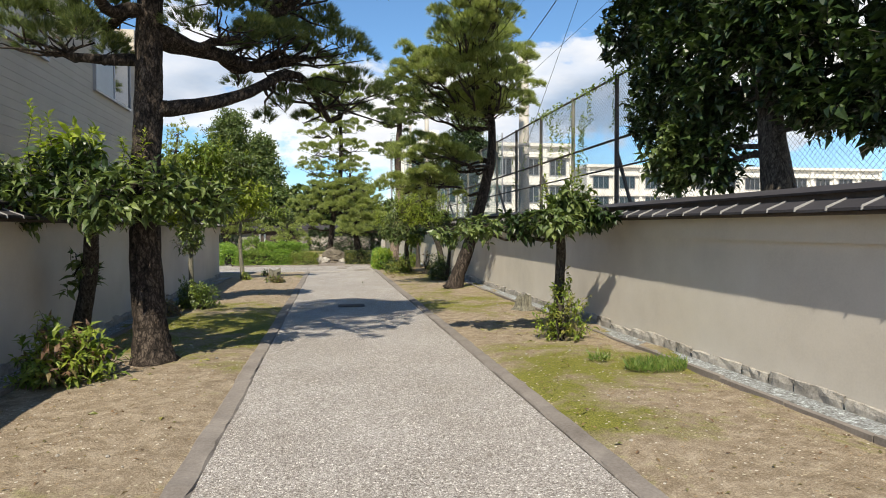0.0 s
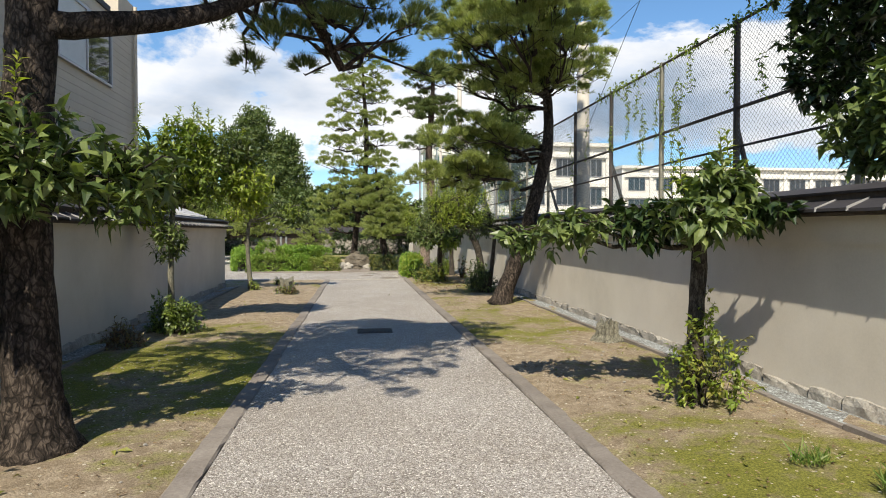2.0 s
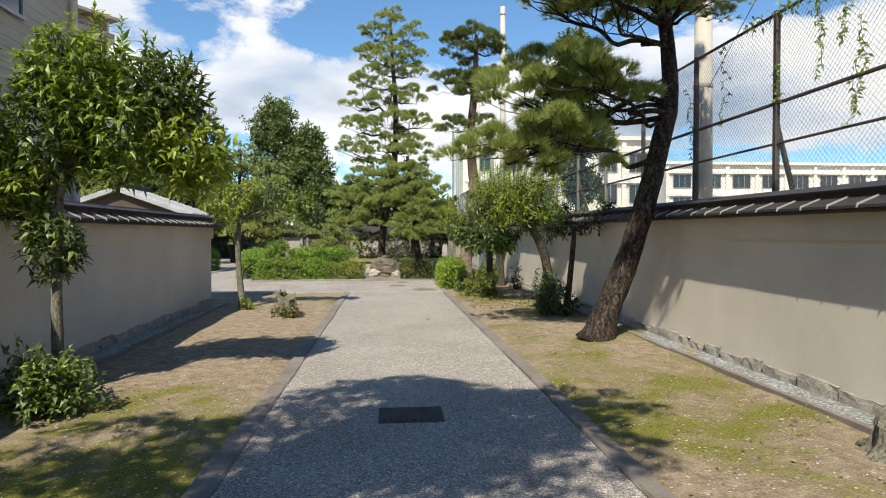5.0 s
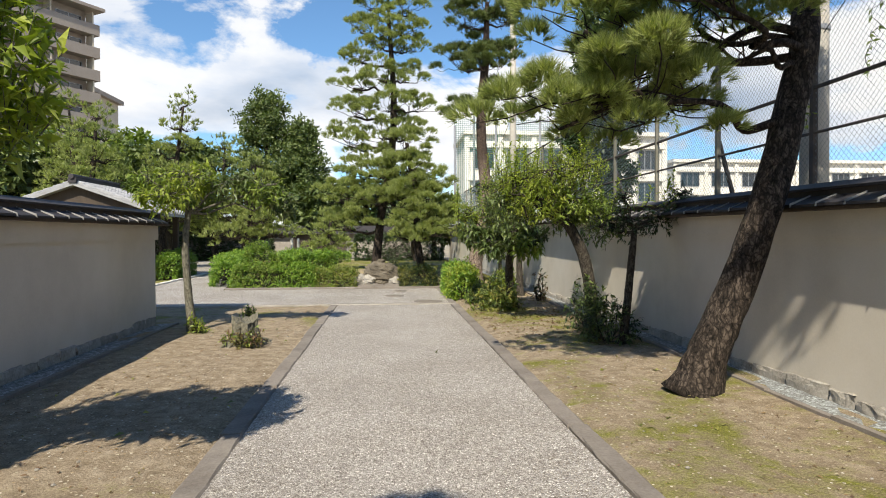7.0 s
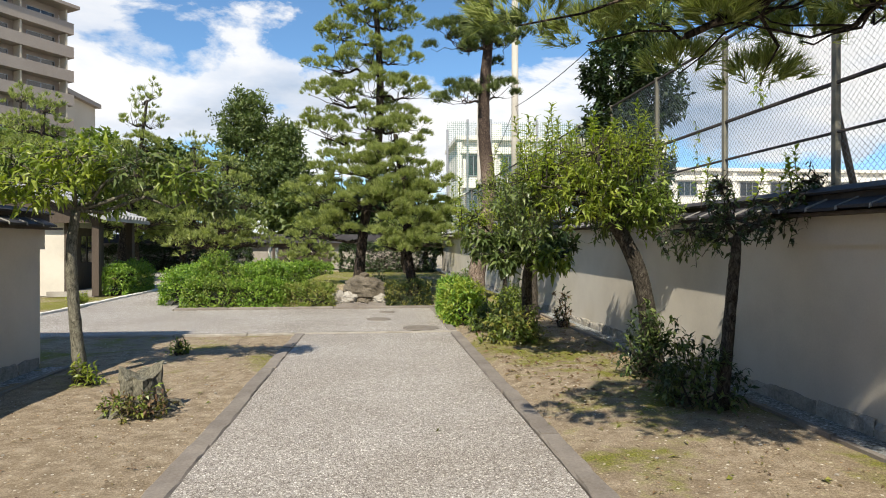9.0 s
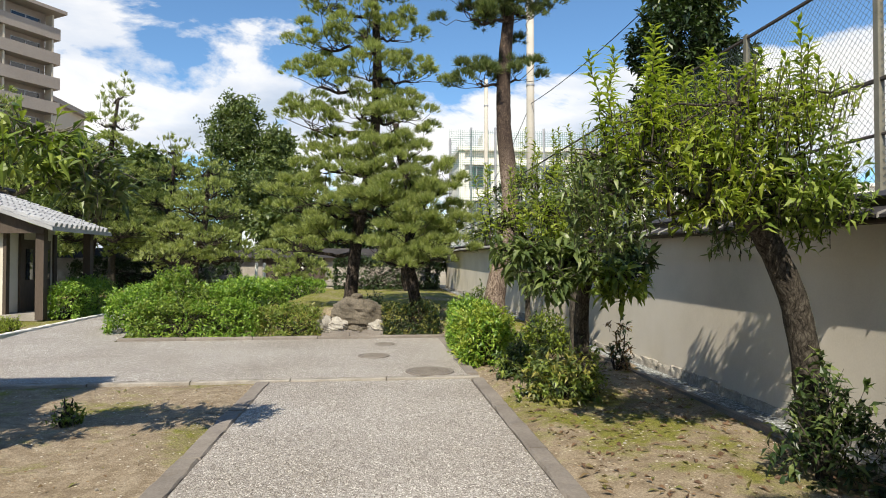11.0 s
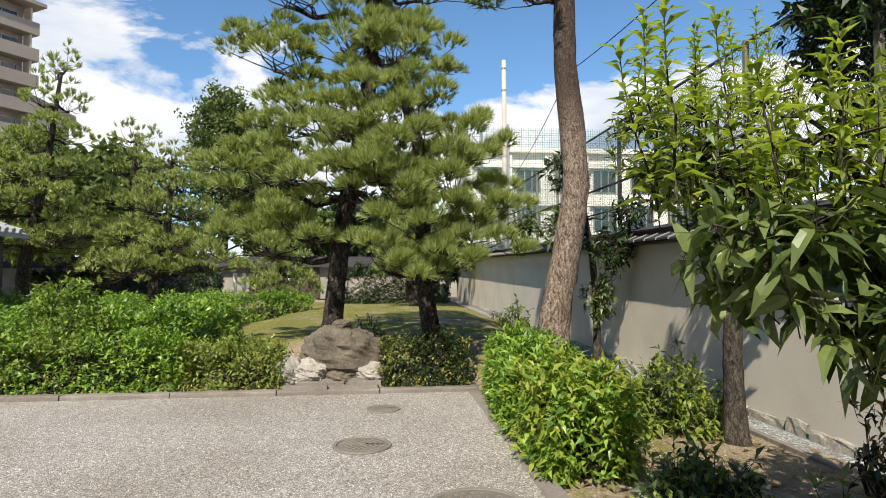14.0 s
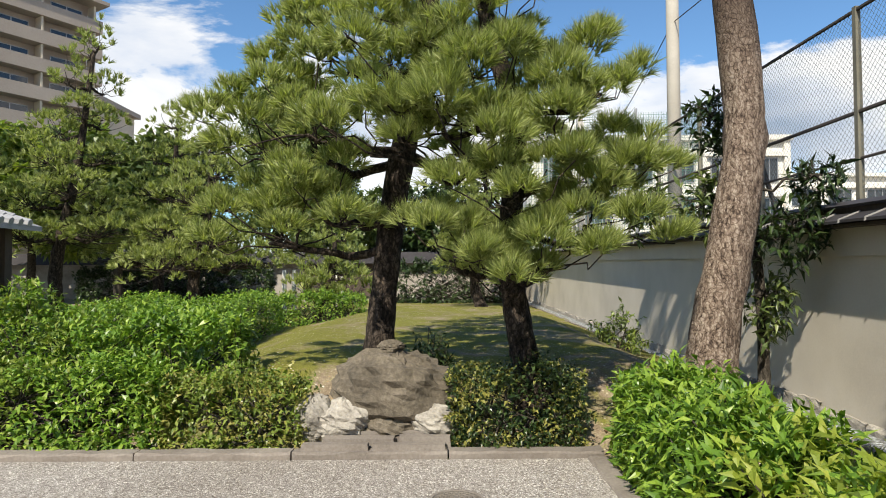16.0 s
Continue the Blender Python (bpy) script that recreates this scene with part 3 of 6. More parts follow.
def broadleaf(label, trunk, radii, blobs, mats=("leaf",), twigs_per=60, per=9, length=0.12, width=0.36, bark="grey_bark", name="garden_tree", category="tree", group="", droop=0.3, hang=0.22, up=0.3, sides=12, spread=0.13, ovate=False, young=99, shoots=()):
    """A leafy tree: trunk, a limb to each mass of twigs, and leaves one by one."""
    root = thing(name, tuple(trunk[0]), label, category, group)
    g = Geo()
    trunk_mesh(g, trunk, radii, 26, sides, 0.03)
    g.done("trunk", bark, root, smooth=True)
    twigs = Geo()
    crowns = [Geo() for _ in mats]
    for cr in crowns:
        cr.ovate = ovate
    top = np.asarray(trunk[-1], float)
    for i, (x, y, z, rx, ry, rz) in enumerate(blobs):
        c = np.array([x, y, z])
        start = path_at(trunk, min(top[2], z - rz * 0.4 - 0.03 * abs(x - top[0])))
        r = max(0.3 * radii[-1] + 0.012, 0.014)
        Geo().tube(bend(start, c, 7, 0.05, 0.02), np.linspace(r, r * 0.35, 7), 7, 0.04).done("limb", bark, root, smooth=True)
        n = max(8, int(2.1 * twigs_per * (rx * ry * rz) ** (2 / 3) * 4.2))
        tips = c + ball(n) * (rx, ry, rz)
        cr, old = crowns[i % len(mats)], i < young
        cr.ovate = ovate and old
        spray(cr, twigs, tips, c - (0, 0, rz * 0.5), per, length if old else length * 0.62, width if old else 0.3, droop if old else 0.2, up if old else 1.0, spread=spread, hang=hang if old else 0.0)
        for p in tips[:: max(1, n // 12)]:
            twigs.tube(bend(c, p, 4, 0.03), np.linspace(r * 0.4, 0.004, 4), 4, caps=False)
    twigs.done("branchwork", bark, root, smooth=True, kind="stuff")
    for cr, mt in zip(crowns, mats):
        if cr.n:
            cr.done("crown", mt, root, kind="stuff")
    # upright young shoots above the crown
    fresh = Geo()
    for x, y, z0, z1 in shoots:
        line = bend((x, y, z0), (x + RNG.normal(0, 0.06), y + RNG.normal(0, 0.06), z1), 6, 0.02)
        Geo().tube(line, np.linspace(0.008, 0.002, 6), 4, caps=False).done("shoot", bark, root, smooth=True)
        n = max(12, int((z1 - z0) * 60))
        f = np.linspace(0.1, 1.0, n)
        p = np.stack([np.interp(f, np.linspace(0, 1, 6), line[:, k]) for k in range(3)], 1)
        a = np.arange(n) * 2.4 + RNG.uniform(0, 6)
        d = np.stack([np.cos(a), np.sin(a), 0.25 + 0.9 * f**3], 1)
        ln = RNG.uniform(0.1, 0.16, n) * (1.1 - 0.4 * f)
        fresh.leaves(p, d, np.tile((0.0, 0.0, 1.0), (n, 1)) + RNG.normal(0, 0.15, (n, 3)), ln, ln * 0.34, 0.3)
    if fresh.n:
        fresh.done("young_leaves", "leaf_young", root, kind="stuff")
    return root


def scatter_shoots(n, x0, x1, y0, y1, z0, z1):
    return [(RNG.uniform(x0, x1), RNG.uniform(y0, y1), z0 - 0.3 + RNG.uniform(0, 0.2), RNG.uniform(z0 + 0.15, z1)) for _ in range(n)]


def shrub(label, at, r, h, mats=("leaf_mid",), n=140, per=8, length=0.07, width=0.4, name="shrub", category="shrub", group="", stems=9, lean=(0, 0), spread=0.09, droop=0.3):
    """A bush: stems from one foot, and leafy twigs over an uneven dome."""
    root = thing(name, at, label, category, group)
    g = Geo()
    at = np.asarray(at, float)
    crowns = [Geo() for _ in mats]
    d = unit(RNG.normal(size=(n, 3)))
    d[:, 2] = np.abs(d[:, 2])
    lump = 0.8 + 0.25 * np.sin(d[:, 0] * 5 + at[0]) * np.cos(d[:, 1] * 4 + at[1])
    tips = at + d * (r, r, h) * (lump * RNG.uniform(0.45, 1.12, n) ** 0.6)[:, None] + np.array([lean[0], lean[1], 0]) * d[:, 2:3] + (0, 0, 0.05)
    for k in range(stems):
        Geo().tube(bend(at + (RNG.normal(0, 0.04), RNG.normal(0, 0.04), -0.02), tips[k], 5, 0.04), np.linspace(0.012, 0.004, 5), 5, caps=False).done("stem", "dark_bark", root, smooth=True)
    pick = RNG.integers(0, len(mats), n)
    for k in range(len(mats)):
        spray(crowns[k], g, tips[pick == k], at + (0, 0, h * 0.2), per, length, width, droop, 0.2, 0.003, spread)
    g.done("branchwork", "dark_bark", root, smooth=True, kind="stuff")
    for cr, mt in zip(crowns, mats):
        if cr.n:
            cr.done("foliage", mt, root, kind="stuff")
    return root


def hedge(label, line, width, h, mats=("hedge",), density=420, per=7, length=0.06, leafw=0.45, name="hedge", group="clipped hedges", bumps=0.07, base=0.0, wild=0.0):
    """A clipped hedge along a line: stems inside, and leaves over its rounded, uneven top and sides."""
    line = np.asarray(line, float)
    at = (line[0, 0], line[0, 1], base)
    root = thing(name, at, label, "hedge", group)
    seg = np.linalg.norm(np.diff(line, axis=0), axis=1)
    total = seg.sum()
    n = int(density * total * (width + 1.6 * h))
    s = RNG.uniform(0, total, n)
    cum = np.concatenate([[0], np.cumsum(seg)])
    cx, cy = np.interp(s, cum, line[:, 0]), np.interp(s, cum, line[:, 1])
    i = np.clip(np.searchsorted(cum, s) - 1, 0, len(seg) - 1)
    dirs = unit(np.diff(line, axis=0))[i]
    side = np.stack([-dirs[:, 1], dirs[:, 0]], 1)
    a = RNG.uniform(-0.15, np.pi + 0.15, n)
    ce, se = np.cos(a), np.sin(a)
    sq = np.maximum(np.abs(ce), np.abs(se)) ** 0.75
    u, z = ce / sq, np.maximum(se / sq, 0.03)
    deep = RNG.uniform(0.55, 1.06, n) ** 0.5
    endcap = np.minimum(np.minimum(s, total - s) / (width * 0.5), 1.0)
    wave = 1 + bumps * (np.sin(s * 5.1 + line[0, 1]) + np.sin(s * 11.3 + 2 * u)) + wild * np.maximum(0, np.sin(s * 2.3 + 1.0)) * (z > 0.7)
    off = u * width * 0.5 * deep * (0.75 + 0.25 * endcap)
    p = np.stack([cx + side[:, 0] * off, cy + side[:, 1] * off, base + 0.04 + z * h * deep * wave * (0.86 + 0.14 * endcap)], 1)
    # the two ends are closed with leaves as well
    shut = RNG.uniform(0, 1, n) < 0.9 * width / (2.2 * total + width)
    first = RNG.uniform(0, 1, n) < 0.5
    push = RNG.uniform(-0.12, 0.05, n)
    d0, d1 = unit(line[1] - line[0]), unit(line[-1] - line[-2])
    ex = np.where(first, line[0, 0] - d0[0] * push, line[-1, 0] + d1[0] * push)
    ey = np.where(first, line[0, 1] - d0[1] * push, line[-1, 1] + d1[1] * push)
    eu, ez = RNG.uniform(-0.46, 0.46, n) * width, RNG.uniform(0.05, 0.95, n) * h
    ends = np.stack([ex - np.where(first, d0[1], d1[1]) * eu, ey + np.where(first, d0[0], d1[0]) * eu, base + ez], 1)
    p = np.where(shut[:, None], ends, p)
    heart = np.stack([cx, cy, np.full(n, base + h * 0.35)], 1)
    g = Geo()
    for k in range(int(total * 9)):
        foot = np.array([cx[k], cy[k], base - 0.02]) + (RNG.normal(0, width * 0.12), RNG.normal(0, width * 0.12), 0)
        for b in range(3):
            g.tube(bend(foot, p[(k * 3 + b) % n], 4, 0.03), np.linspace(0.013, 0.004, 4), 4, caps=False)
    pick = (np.sin(s * 1.7 + 0.5) + RNG.normal(0, 0.6, n) > 0.6).astype(int) if len(mats) > 1 else np.zeros(n, int)
    g.done("branchwork", "dark_bark", root, kind="stuff")
    for k, mt in enumerate(mats):
        sel = pick == k
        if sel.any():
            cr = Geo()
            way = unit(p[sel] - heart[sel] + (0, 0, 0.12))
            m = len(way)
            q = p[sel][:, None] + RNG.normal(0, 0.03, (m, per, 3))
            d = unit(way[:, None] * 0.55 + unit(RNG.normal(size=(m, per, 3))))
            ups = unit(way[:, None] * 0.35 + np.array([0, 0, 1.0]) + RNG.normal(0, 0.4, (m, per, 3)))
            ln = length * RNG.uniform(0.6, 1.25, m * per)
            cr.leaves(q.reshape(-1, 3), d.reshape(-1, 3), ups.reshape(-1, 3), ln, ln * leafw, 0.25)
            cr.done("foliage", mt, root, kind="stuff")
    return root

# ---- ground, path and kerbs ----


def mound(x, y):
    """How high the garden ground lies."""
    bed = 0.012 * np.sin(x * 2.1 + y * 0.7) + 0.009 * np.sin(x * 5.3 - y * 3.1) + 0.006 * np.sin(x * 11 + y * 9)
    paved = ((x > -0.9) & (x < 2.0) & (y < 28.6)) | ((y > 24.0) & (y < 28.6) & (x < 2.0)) | ((x < -3.9) & (y > 24))
    z = np.where(paved, -0.035, -0.004 + bed)
    hill = np.clip((y - 28.7) / 1.1, 0, 1) * np.clip((x + 3.0) / 1.6, 0, 1) * np.clip((4.4 - x) / 1.6, 0, 1) * np.clip((50 - y) / 14, 0, 1)
    return z + 0.5 * hill**1.3


g = Geo()
R = 900.0
g.add([(-R, -R, -0.09), (R, -R, -0.09), (R, R, -0.09), (-R, R, -0.09)], q=[(0, 1, 2, 3)])
tagged(g.done("ground", "earth"), "dry bare earth reaching out to the horizon", "ground", kind="structure")
g = Geo()
g.grid(lambda u, v: ((x := -15 + 19.3 * u), (y := -12 + 64 * v), mound(x, y)), 110, 340)
tagged(g.done("ground_garden", "soil", smooth=True), "dry garden earth with yellow-green moss and leaf litter", "garden ground", kind="structure")

KL, KR, CROSS, FAR = -0.70, 1.80, 24.1, 28.4
g = Geo()
g.grid(lambda u, v: (KL + (KR - KL) * u, -12 + (CROSS + 12) * v, 0.006 * np.sin(v * 90 + u * 4) * np.sin(u * 3.1)), 8, 120)
tagged(g.done("path", "gravel", smooth=True), "straight walk of pale grey washed gravel", "path", kind="structure")
g = Geo()
g.add([(-16, CROSS + 0.26, 0), (KR + 0.06, CROSS + 0.26, 0), (KR + 0.06, FAR, 0), (-4.25, FAR, 0), (-6.2, 40, 0), (-8.5, 52, 0), (-13, 52, 0), (-8.6, 40, 0), (-7.1, 32.4, 0), (-6.6, 29.2, 0), (-6.9, 27.6, 0), (-16, 26.4, 0)])
g.t.append(np.array([(0, 1, 2), (0, 2, 10), (2, 3, 10), (3, 9, 10), (3, 4, 9), (4, 8, 9), (4, 7, 8), (4, 5, 7), (5, 6, 7), (0, 10, 11)]))
tagged(g.done("road", "gravel"), "broad crossing drive of pale washed gravel", "path", kind="structure")


def kerb(name, label, mat, cells, width, top, horizontal=False):
    """A row of kerb lengths with open joints; each is its own piece."""
    root = tagged(new(name), label, "kerb", kind="structure")
    for a, b, c in cells:
        g = Geo()
        n = 12
        prof = [(-0.5, -0.1), (-0.5, top - 0.015), (-0.42, top), (0.42, top), (0.5, top - 0.015), (0.5, -0.1)]
        s = np.linspace(a + 0.006, b - 0.006, n)
        rows = []
        for k, (w, z) in enumerate(prof):
            across = c + w * width + RNG.normal(0, 0.004, n)
            zz = z + (RNG.normal(0, 0.004, n) if z > 0 else 0)
            rows.append(np.stack([s, across, np.full(n, zz) if np.isscalar(zz) else zz], 1) if horizontal else np.stack([across, s, np.full(n, zz) if np.isscalar(zz) else zz], 1))
        v = np.stack(rows).reshape(-1, 3)
        q = [(k * n + i, k * n + i + 1, (k + 1) * n + i + 1, (k + 1) * n + i) for k in range(5) for i in range(n - 1)]
        g.add(v, q=q + [(0, n, 4 * n, 5 * n), (n, 2 * n, 3 * n, 4 * n), (6 * n - 1, 5 * n - 1, 2 * n - 1, n - 1), (5 * n - 1, 4 * n - 1, 3 * n - 1, 2 * n - 1)])
        g.done("kerb_stone", mat, root, smooth=False)
    return root


def lengths(a, b, step):
    e = np.linspace(a, b, max(2, round((b - a) / step) + 1))
    return list(zip(e[:-1], e[1:]))


kerb("kerb_west", "low worn grey concrete kerb along the gravel walk", "kerb", [(a, b, KL - 0.09 + 0.008 * (i % 3)) for i, (a, b) in enumerate(lengths(-12, CROSS, 1.5))], 0.17, 0.014)
kerb("kerb_east", "low worn grey concrete kerb along the gravel walk", "kerb", [(a, b, KR + 0.09 + 0.006 * (i % 3)) for i, (a, b) in enumerate(lengths(-12, CROSS, 1.5) + lengths(CROSS + 0.3, FAR, 1.4))], 0.16, 0.014)
kerb("kerb_crossing", "pale concrete strip where the walk meets the drive", "band", [(a, b, CROSS + 0.17) for a, b in lengths(-15, KR + 0.16, 1.2)], 0.11, 0.008, True)
kerb("kerb_drive", "narrow white stone edging along the gravel drive", "white", [(a, b, -6.8 - 0.025 * (a - 28)) for a, b in lengths(27.6, 40.0, 1.2)], 0.12, 0.05)
kerb("kerb_far", "raised grey stone kerb in front of the clipped hedge", "kerb", [(a, b, FAR + 0.08) for a, b in lengths(-4.2, KR + 0.16, 1.2)], 0.15, 0.055, True)

# ---- the two plastered garden walls ----


def garden_wall(name, face, sign, y0, y1, rise, label):
    """A plastered wall with a stone footing, a thicker upper band and a small ribbed roof. face: where its plaster stands at y; sign: which way is out."""
    root = tagged(new(name), label, "garden wall", kind="structure")

    def put(u, y, z):
        return np.stack(np.broadcast_arrays(face(y) + sign * np.asarray(u), y, z + rise * y * np.clip((np.asarray(z) - 0.3) / 1.2, 0, 1)), -1)

    def strip(u0, z0, u1, z1, a, b, n=60):
        g = Geo()
        y = np.linspace(a, b, n)
        rows = [put(u, y, z) for u, z in ((u0, z0), (u0, z1), (u1, z1), (u1, z0))]
        v = np.stack(rows).reshape(-1, 3)
        q = [(k * n + i, k * n + i + 1, ((k + 1) % 4) * n + i + 1, ((k + 1) % 4) * n + i) for k in range(4) for i in range(n - 1)]
        return g.add(v, q=q + [(0, n, 2 * n, 3 * n), (4 * n - 1, 3 * n - 1, 2 * n - 1, n - 1)])

    strip(-0.24, 0.05, 0.0, 1.40, y0, y1).done("plaster", "plaster", root)
    strip(-0.29, 1.37, 0.045, 1.60, y0 - 0.03, y1 + 0.03).done("upper_band", "plaster", root)
    strip(-0.55, 1.60, 0.23, 1.625, y0 - 0.1, y1 + 0.1).done("eave_board", "dark", root)
    ridge = 1.87
    g = Geo()
    y = np.linspace(y0 - 0.12, y1 + 0.12, 60)
    prof = [(-0.33, ridge - 0.085), (-0.34, ridge - 0.07), (-0.15, ridge), (-0.09, ridge), (0.12, ridge - 0.065), (0.11, ridge - 0.085)]
    v = np.stack([put(u, y, z) for u, z in prof]).reshape(-1, 3)
    g.add(v, q=[(k * 60 + i, k * 60 + i + 1, ((k + 1) % 6) * 60 + i + 1, ((k + 1) % 6) * 60 + i) for k in range(6) for i in range(59)] + [(0, 60, 120, 180), (0, 180, 240, 300), (239, 179, 119, 59), (359, 299, 239, 59)])
    g.done("ridge_cap", "tile", root)
    # dark_wood colour here stands in for the shadowed gap under the cap
    strip(-0.3, 1.625, 0.075, ridge - 0.08, y0 - 0.08, y1 + 0.08).done("ridge_base", "dark", root)
    back = Geo()
    v = np.stack([put(u, y, z) for u, z in ((-0.6, 1.64), (-0.3, ridge - 0.13), (-0.3, ridge - 0.16), (-0.6, 1.61))]).reshape(-1, 3)
    back.add(v, q=[(k * 60 + i, k * 60 + i + 1, ((k + 1) % 4) * 60 + i + 1, ((k + 1) % 4) * 60 + i) for k in range(4) for i in range(59)])
    back.done("rear_slope", "tile", root)
    # the sheets of the slope that faces the walk, each with a pale seam
    step = 0.348
    for i in range(int((y1 - y0 + 0.2) / step)):
        a = y0 - 0.1 + i * step
        b = a + step - 0.008
        g = Geo()
        lip = RNG.normal(0, 0.004)
        v = [put(u, t, z)for t in (a, b) for u, z in ((0.275, 1.63 + lip), (0.275, 1.655 + lip), (0.08, ridge - 0.135), (0.08, ridge - 0.16))]
        g.add(np.array(v), q=[(0, 4, 5, 1), (1, 5, 6, 2), (2, 6, 7, 3), (3, 7, 4, 0), (0, 1, 2, 3), (7, 6, 5, 4)])
        sheet = g.done("roof_sheet", "tile", root)
        g = Geo()
        w = 0.005
        v = [put(u, t, z) for t in (a - w, a + w) for u, z in ((0.29, 1.63), (0.284, 1.668), (0.085, ridge - 0.124), (0.085, ridge - 0.15))]
        g.add(np.array(v), q=[(0, 4, 5, 1), (1, 5, 6, 2), (2, 6, 7, 3), (3, 7, 4, 0), (0, 1, 2, 3), (7, 6, 5, 4)])
        g.done("seam", "seam", sheet)
    # footing stones, a gravel gutter and its edging
    t = y0
    while t < y1 - 0.1:
        ln = min(RNG.uniform(0.3, 0.7), y1 - t)
        top = RNG.uniform(0.1, 0.16)
        g = Geo()
        m = 5
        s = np.linspace(t + 0.008, t + ln - 0.008, m)
        rows = [np.concatenate([put(0.0 * s, s, s * 0 - 0.05)])]
        for u, z in ((0.035, -0.05), (0.032, top * 0.55), (0.022, top * 0.93), (-0.02, top)):
            edge = np.array([0.8, 1, 1, 1, 0.8])
            rows.append(put(u * edge + RNG.normal(0, 0.007, m), s, z * (0.75 + 0.25 * edge) + RNG.normal(0, 0.008, m)))
        v = np.stack(rows[1:]).reshape(-1, 3)
        g.add(v, q=[(k * m + i, k * m + i + 1, (k + 1) * m + i + 1, (k + 1) * m + i) for k in range(3) for i in range(m - 1)])
        g.done("footing_stone", "stone", root)
        t += ln
    strip(0.0, -0.06, 0.33, 0.008, y0, y1).done("gutter_gravel", "chips", root)
    for a, b in lengths(y0, y1, 0.9):
        strip(0.33, -0.06, 0.39, 0.03 + RNG.normal(0, 0.006), a + 0.006, b - 0.006, 3).done("edging", "kerb", root)
    return root


garden_wall("wall_east", lambda y: 4.31 + 0.006 * np.asarray(y), -1.0, -12.0, 52.0, 0.0085, "long greige plastered garden wall with a dark ribbed roof")
garden_wall("wall_west", lambda y: -3.22 - 0.018 * np.asarray(y), 1.0, -12.0, 21.45, 0.005, "greige plastered garden wall with a dark ribbed roof")

# ---- houses and other buildings ----


def window(parent, axis, plane, out, a0, a1, z0, z1, panes=2, depth=0.08, frame="frame", glass="glass", bar=0.05, curtain=False):
    """A framed window set in a wall: parts under the building. axis 'y': it lies in a plane of that x."""
    def bx(g, p0, p1, s0, s1, z0, z1):
        lo, hi = min(p0, p1), max(p0, p1)
        return g.box(lo, s0, z0, hi, s1, z1) if axis == "y" else g.box(s0, lo, z0, s1, hi, z1)
    g = Geo()
    near, far = plane + out * depth * 0.5, plane - out * depth * 0.5
    bx(g, near, far, a0, a1, z0, z0 + bar), bx(g, near, far, a0, a1, z1 - bar, z1)
    bx(g, near, far, a0, a0 + bar, z0 + bar, z1 - bar), bx(g, near, far, a1 - bar, a1, z0 + bar, z1 - bar)
    w = g.done("window", frame, parent)
    edges = np.linspace(a0 + bar, a1 - bar, panes + 1)
    for k, (b0, b1) in enumerate(zip(edges[:-1], edges[1:])):
        g = Geo()
        bx(g, plane + out * 0.004, plane + out * 0.01, b0, b1, z0 + bar, z1 - bar)
        g.done("pane", "curtain" if curtain and k == 0 else glass, w)
        if k:
            g = Geo()
            bx(g, near, far, b0 - bar * 0.5, b0 + bar * 0.5, z0 + bar, z1 - bar)
            g.done("mullion", frame, w)
    return w


def side_house():
    """The tall house behind the west wall: lapped siding, windows on its long side."""
    root = thing("house", (-8.4, 12.0, 0), "tall house clad in beige horizontal siding behind the wall", "house")
    # height and near end cut back so the house's shadow clears the beds
    X, Y0, Y1, TOP = -5.02, 8.6, 18.5, 6.3
    Geo().box(-12, Y0, -0.05, X - 0.02, Y1 - 0.02, TOP).done("wall", "siding", root)
    board = 0.155
    for i in range(int(TOP / board)):
        z = i * board
        g = Geo()
        v = [(X + dx, y, z + dz) for y in (Y0, Y1) for dx, dz in ((-0.03, 0.0), (0.002, 0.0), (0.0, board - 0.004), (-0.03, board - 0.004))]
        g.add(v, q=[(0, 4, 5, 1), (1, 5, 6, 2), (2, 6, 7, 3), (0, 1, 2, 3), (7, 6, 5, 4)]).done("siding_board", "siding", root)
        g = Geo()
        v = [(x, Y1 + dy, z + dz) for x in (-12, X) for dy, dz in ((-0.03, 0.0), (0.005, 0.0), (0.0, board - 0.004), (-0.03, board - 0.004))]
        g.add(v, q=[(1, 5, 4, 0), (2, 6, 5, 1), (3, 7, 6, 2), (3, 2, 1, 0), (4, 5, 6, 7)]).done("siding_board", "siding", root)
    Geo().box(X - 0.06, Y1 - 0.06, 0, X + 0.02, Y1 + 0.02, TOP).done("corner_trim", "cream", root)
    Geo().tube([(X + 0.07, Y1 - 0.25, 0), (X + 0.07, Y1 - 0.25, 6.9)], 0.04, 10).done("downpipe", "cream", root)
    Geo().box(-12.1, Y0 - 0.05, TOP, X + 0.02, 16.9, TOP + 0.12).done("roof", "tile", root)
    # only this corner rises higher, held low to keep its shadow short
    Geo().box(-8.0, 17.4, TOP + 0.1, X, Y1, 6.95).done("stair_tower", "siding", root)
    window(root, "y", X + 0.03, 1, 14.4, 16.85, 4.67, 5.95, curtain=True)
    window(root, "y", X + 0.03, 1, 10.5, 12.1, 4.67, 5.95)
    low = window(root, "y", X + 0.03, 1, 14.5, 16.65, 1.92, 2.75)
    Geo().box(X - 0.01, 14.4, 2.76, X + 0.16, 17.0, 2.98).done("shutter_box", "frame", low)
    return root


side_house()


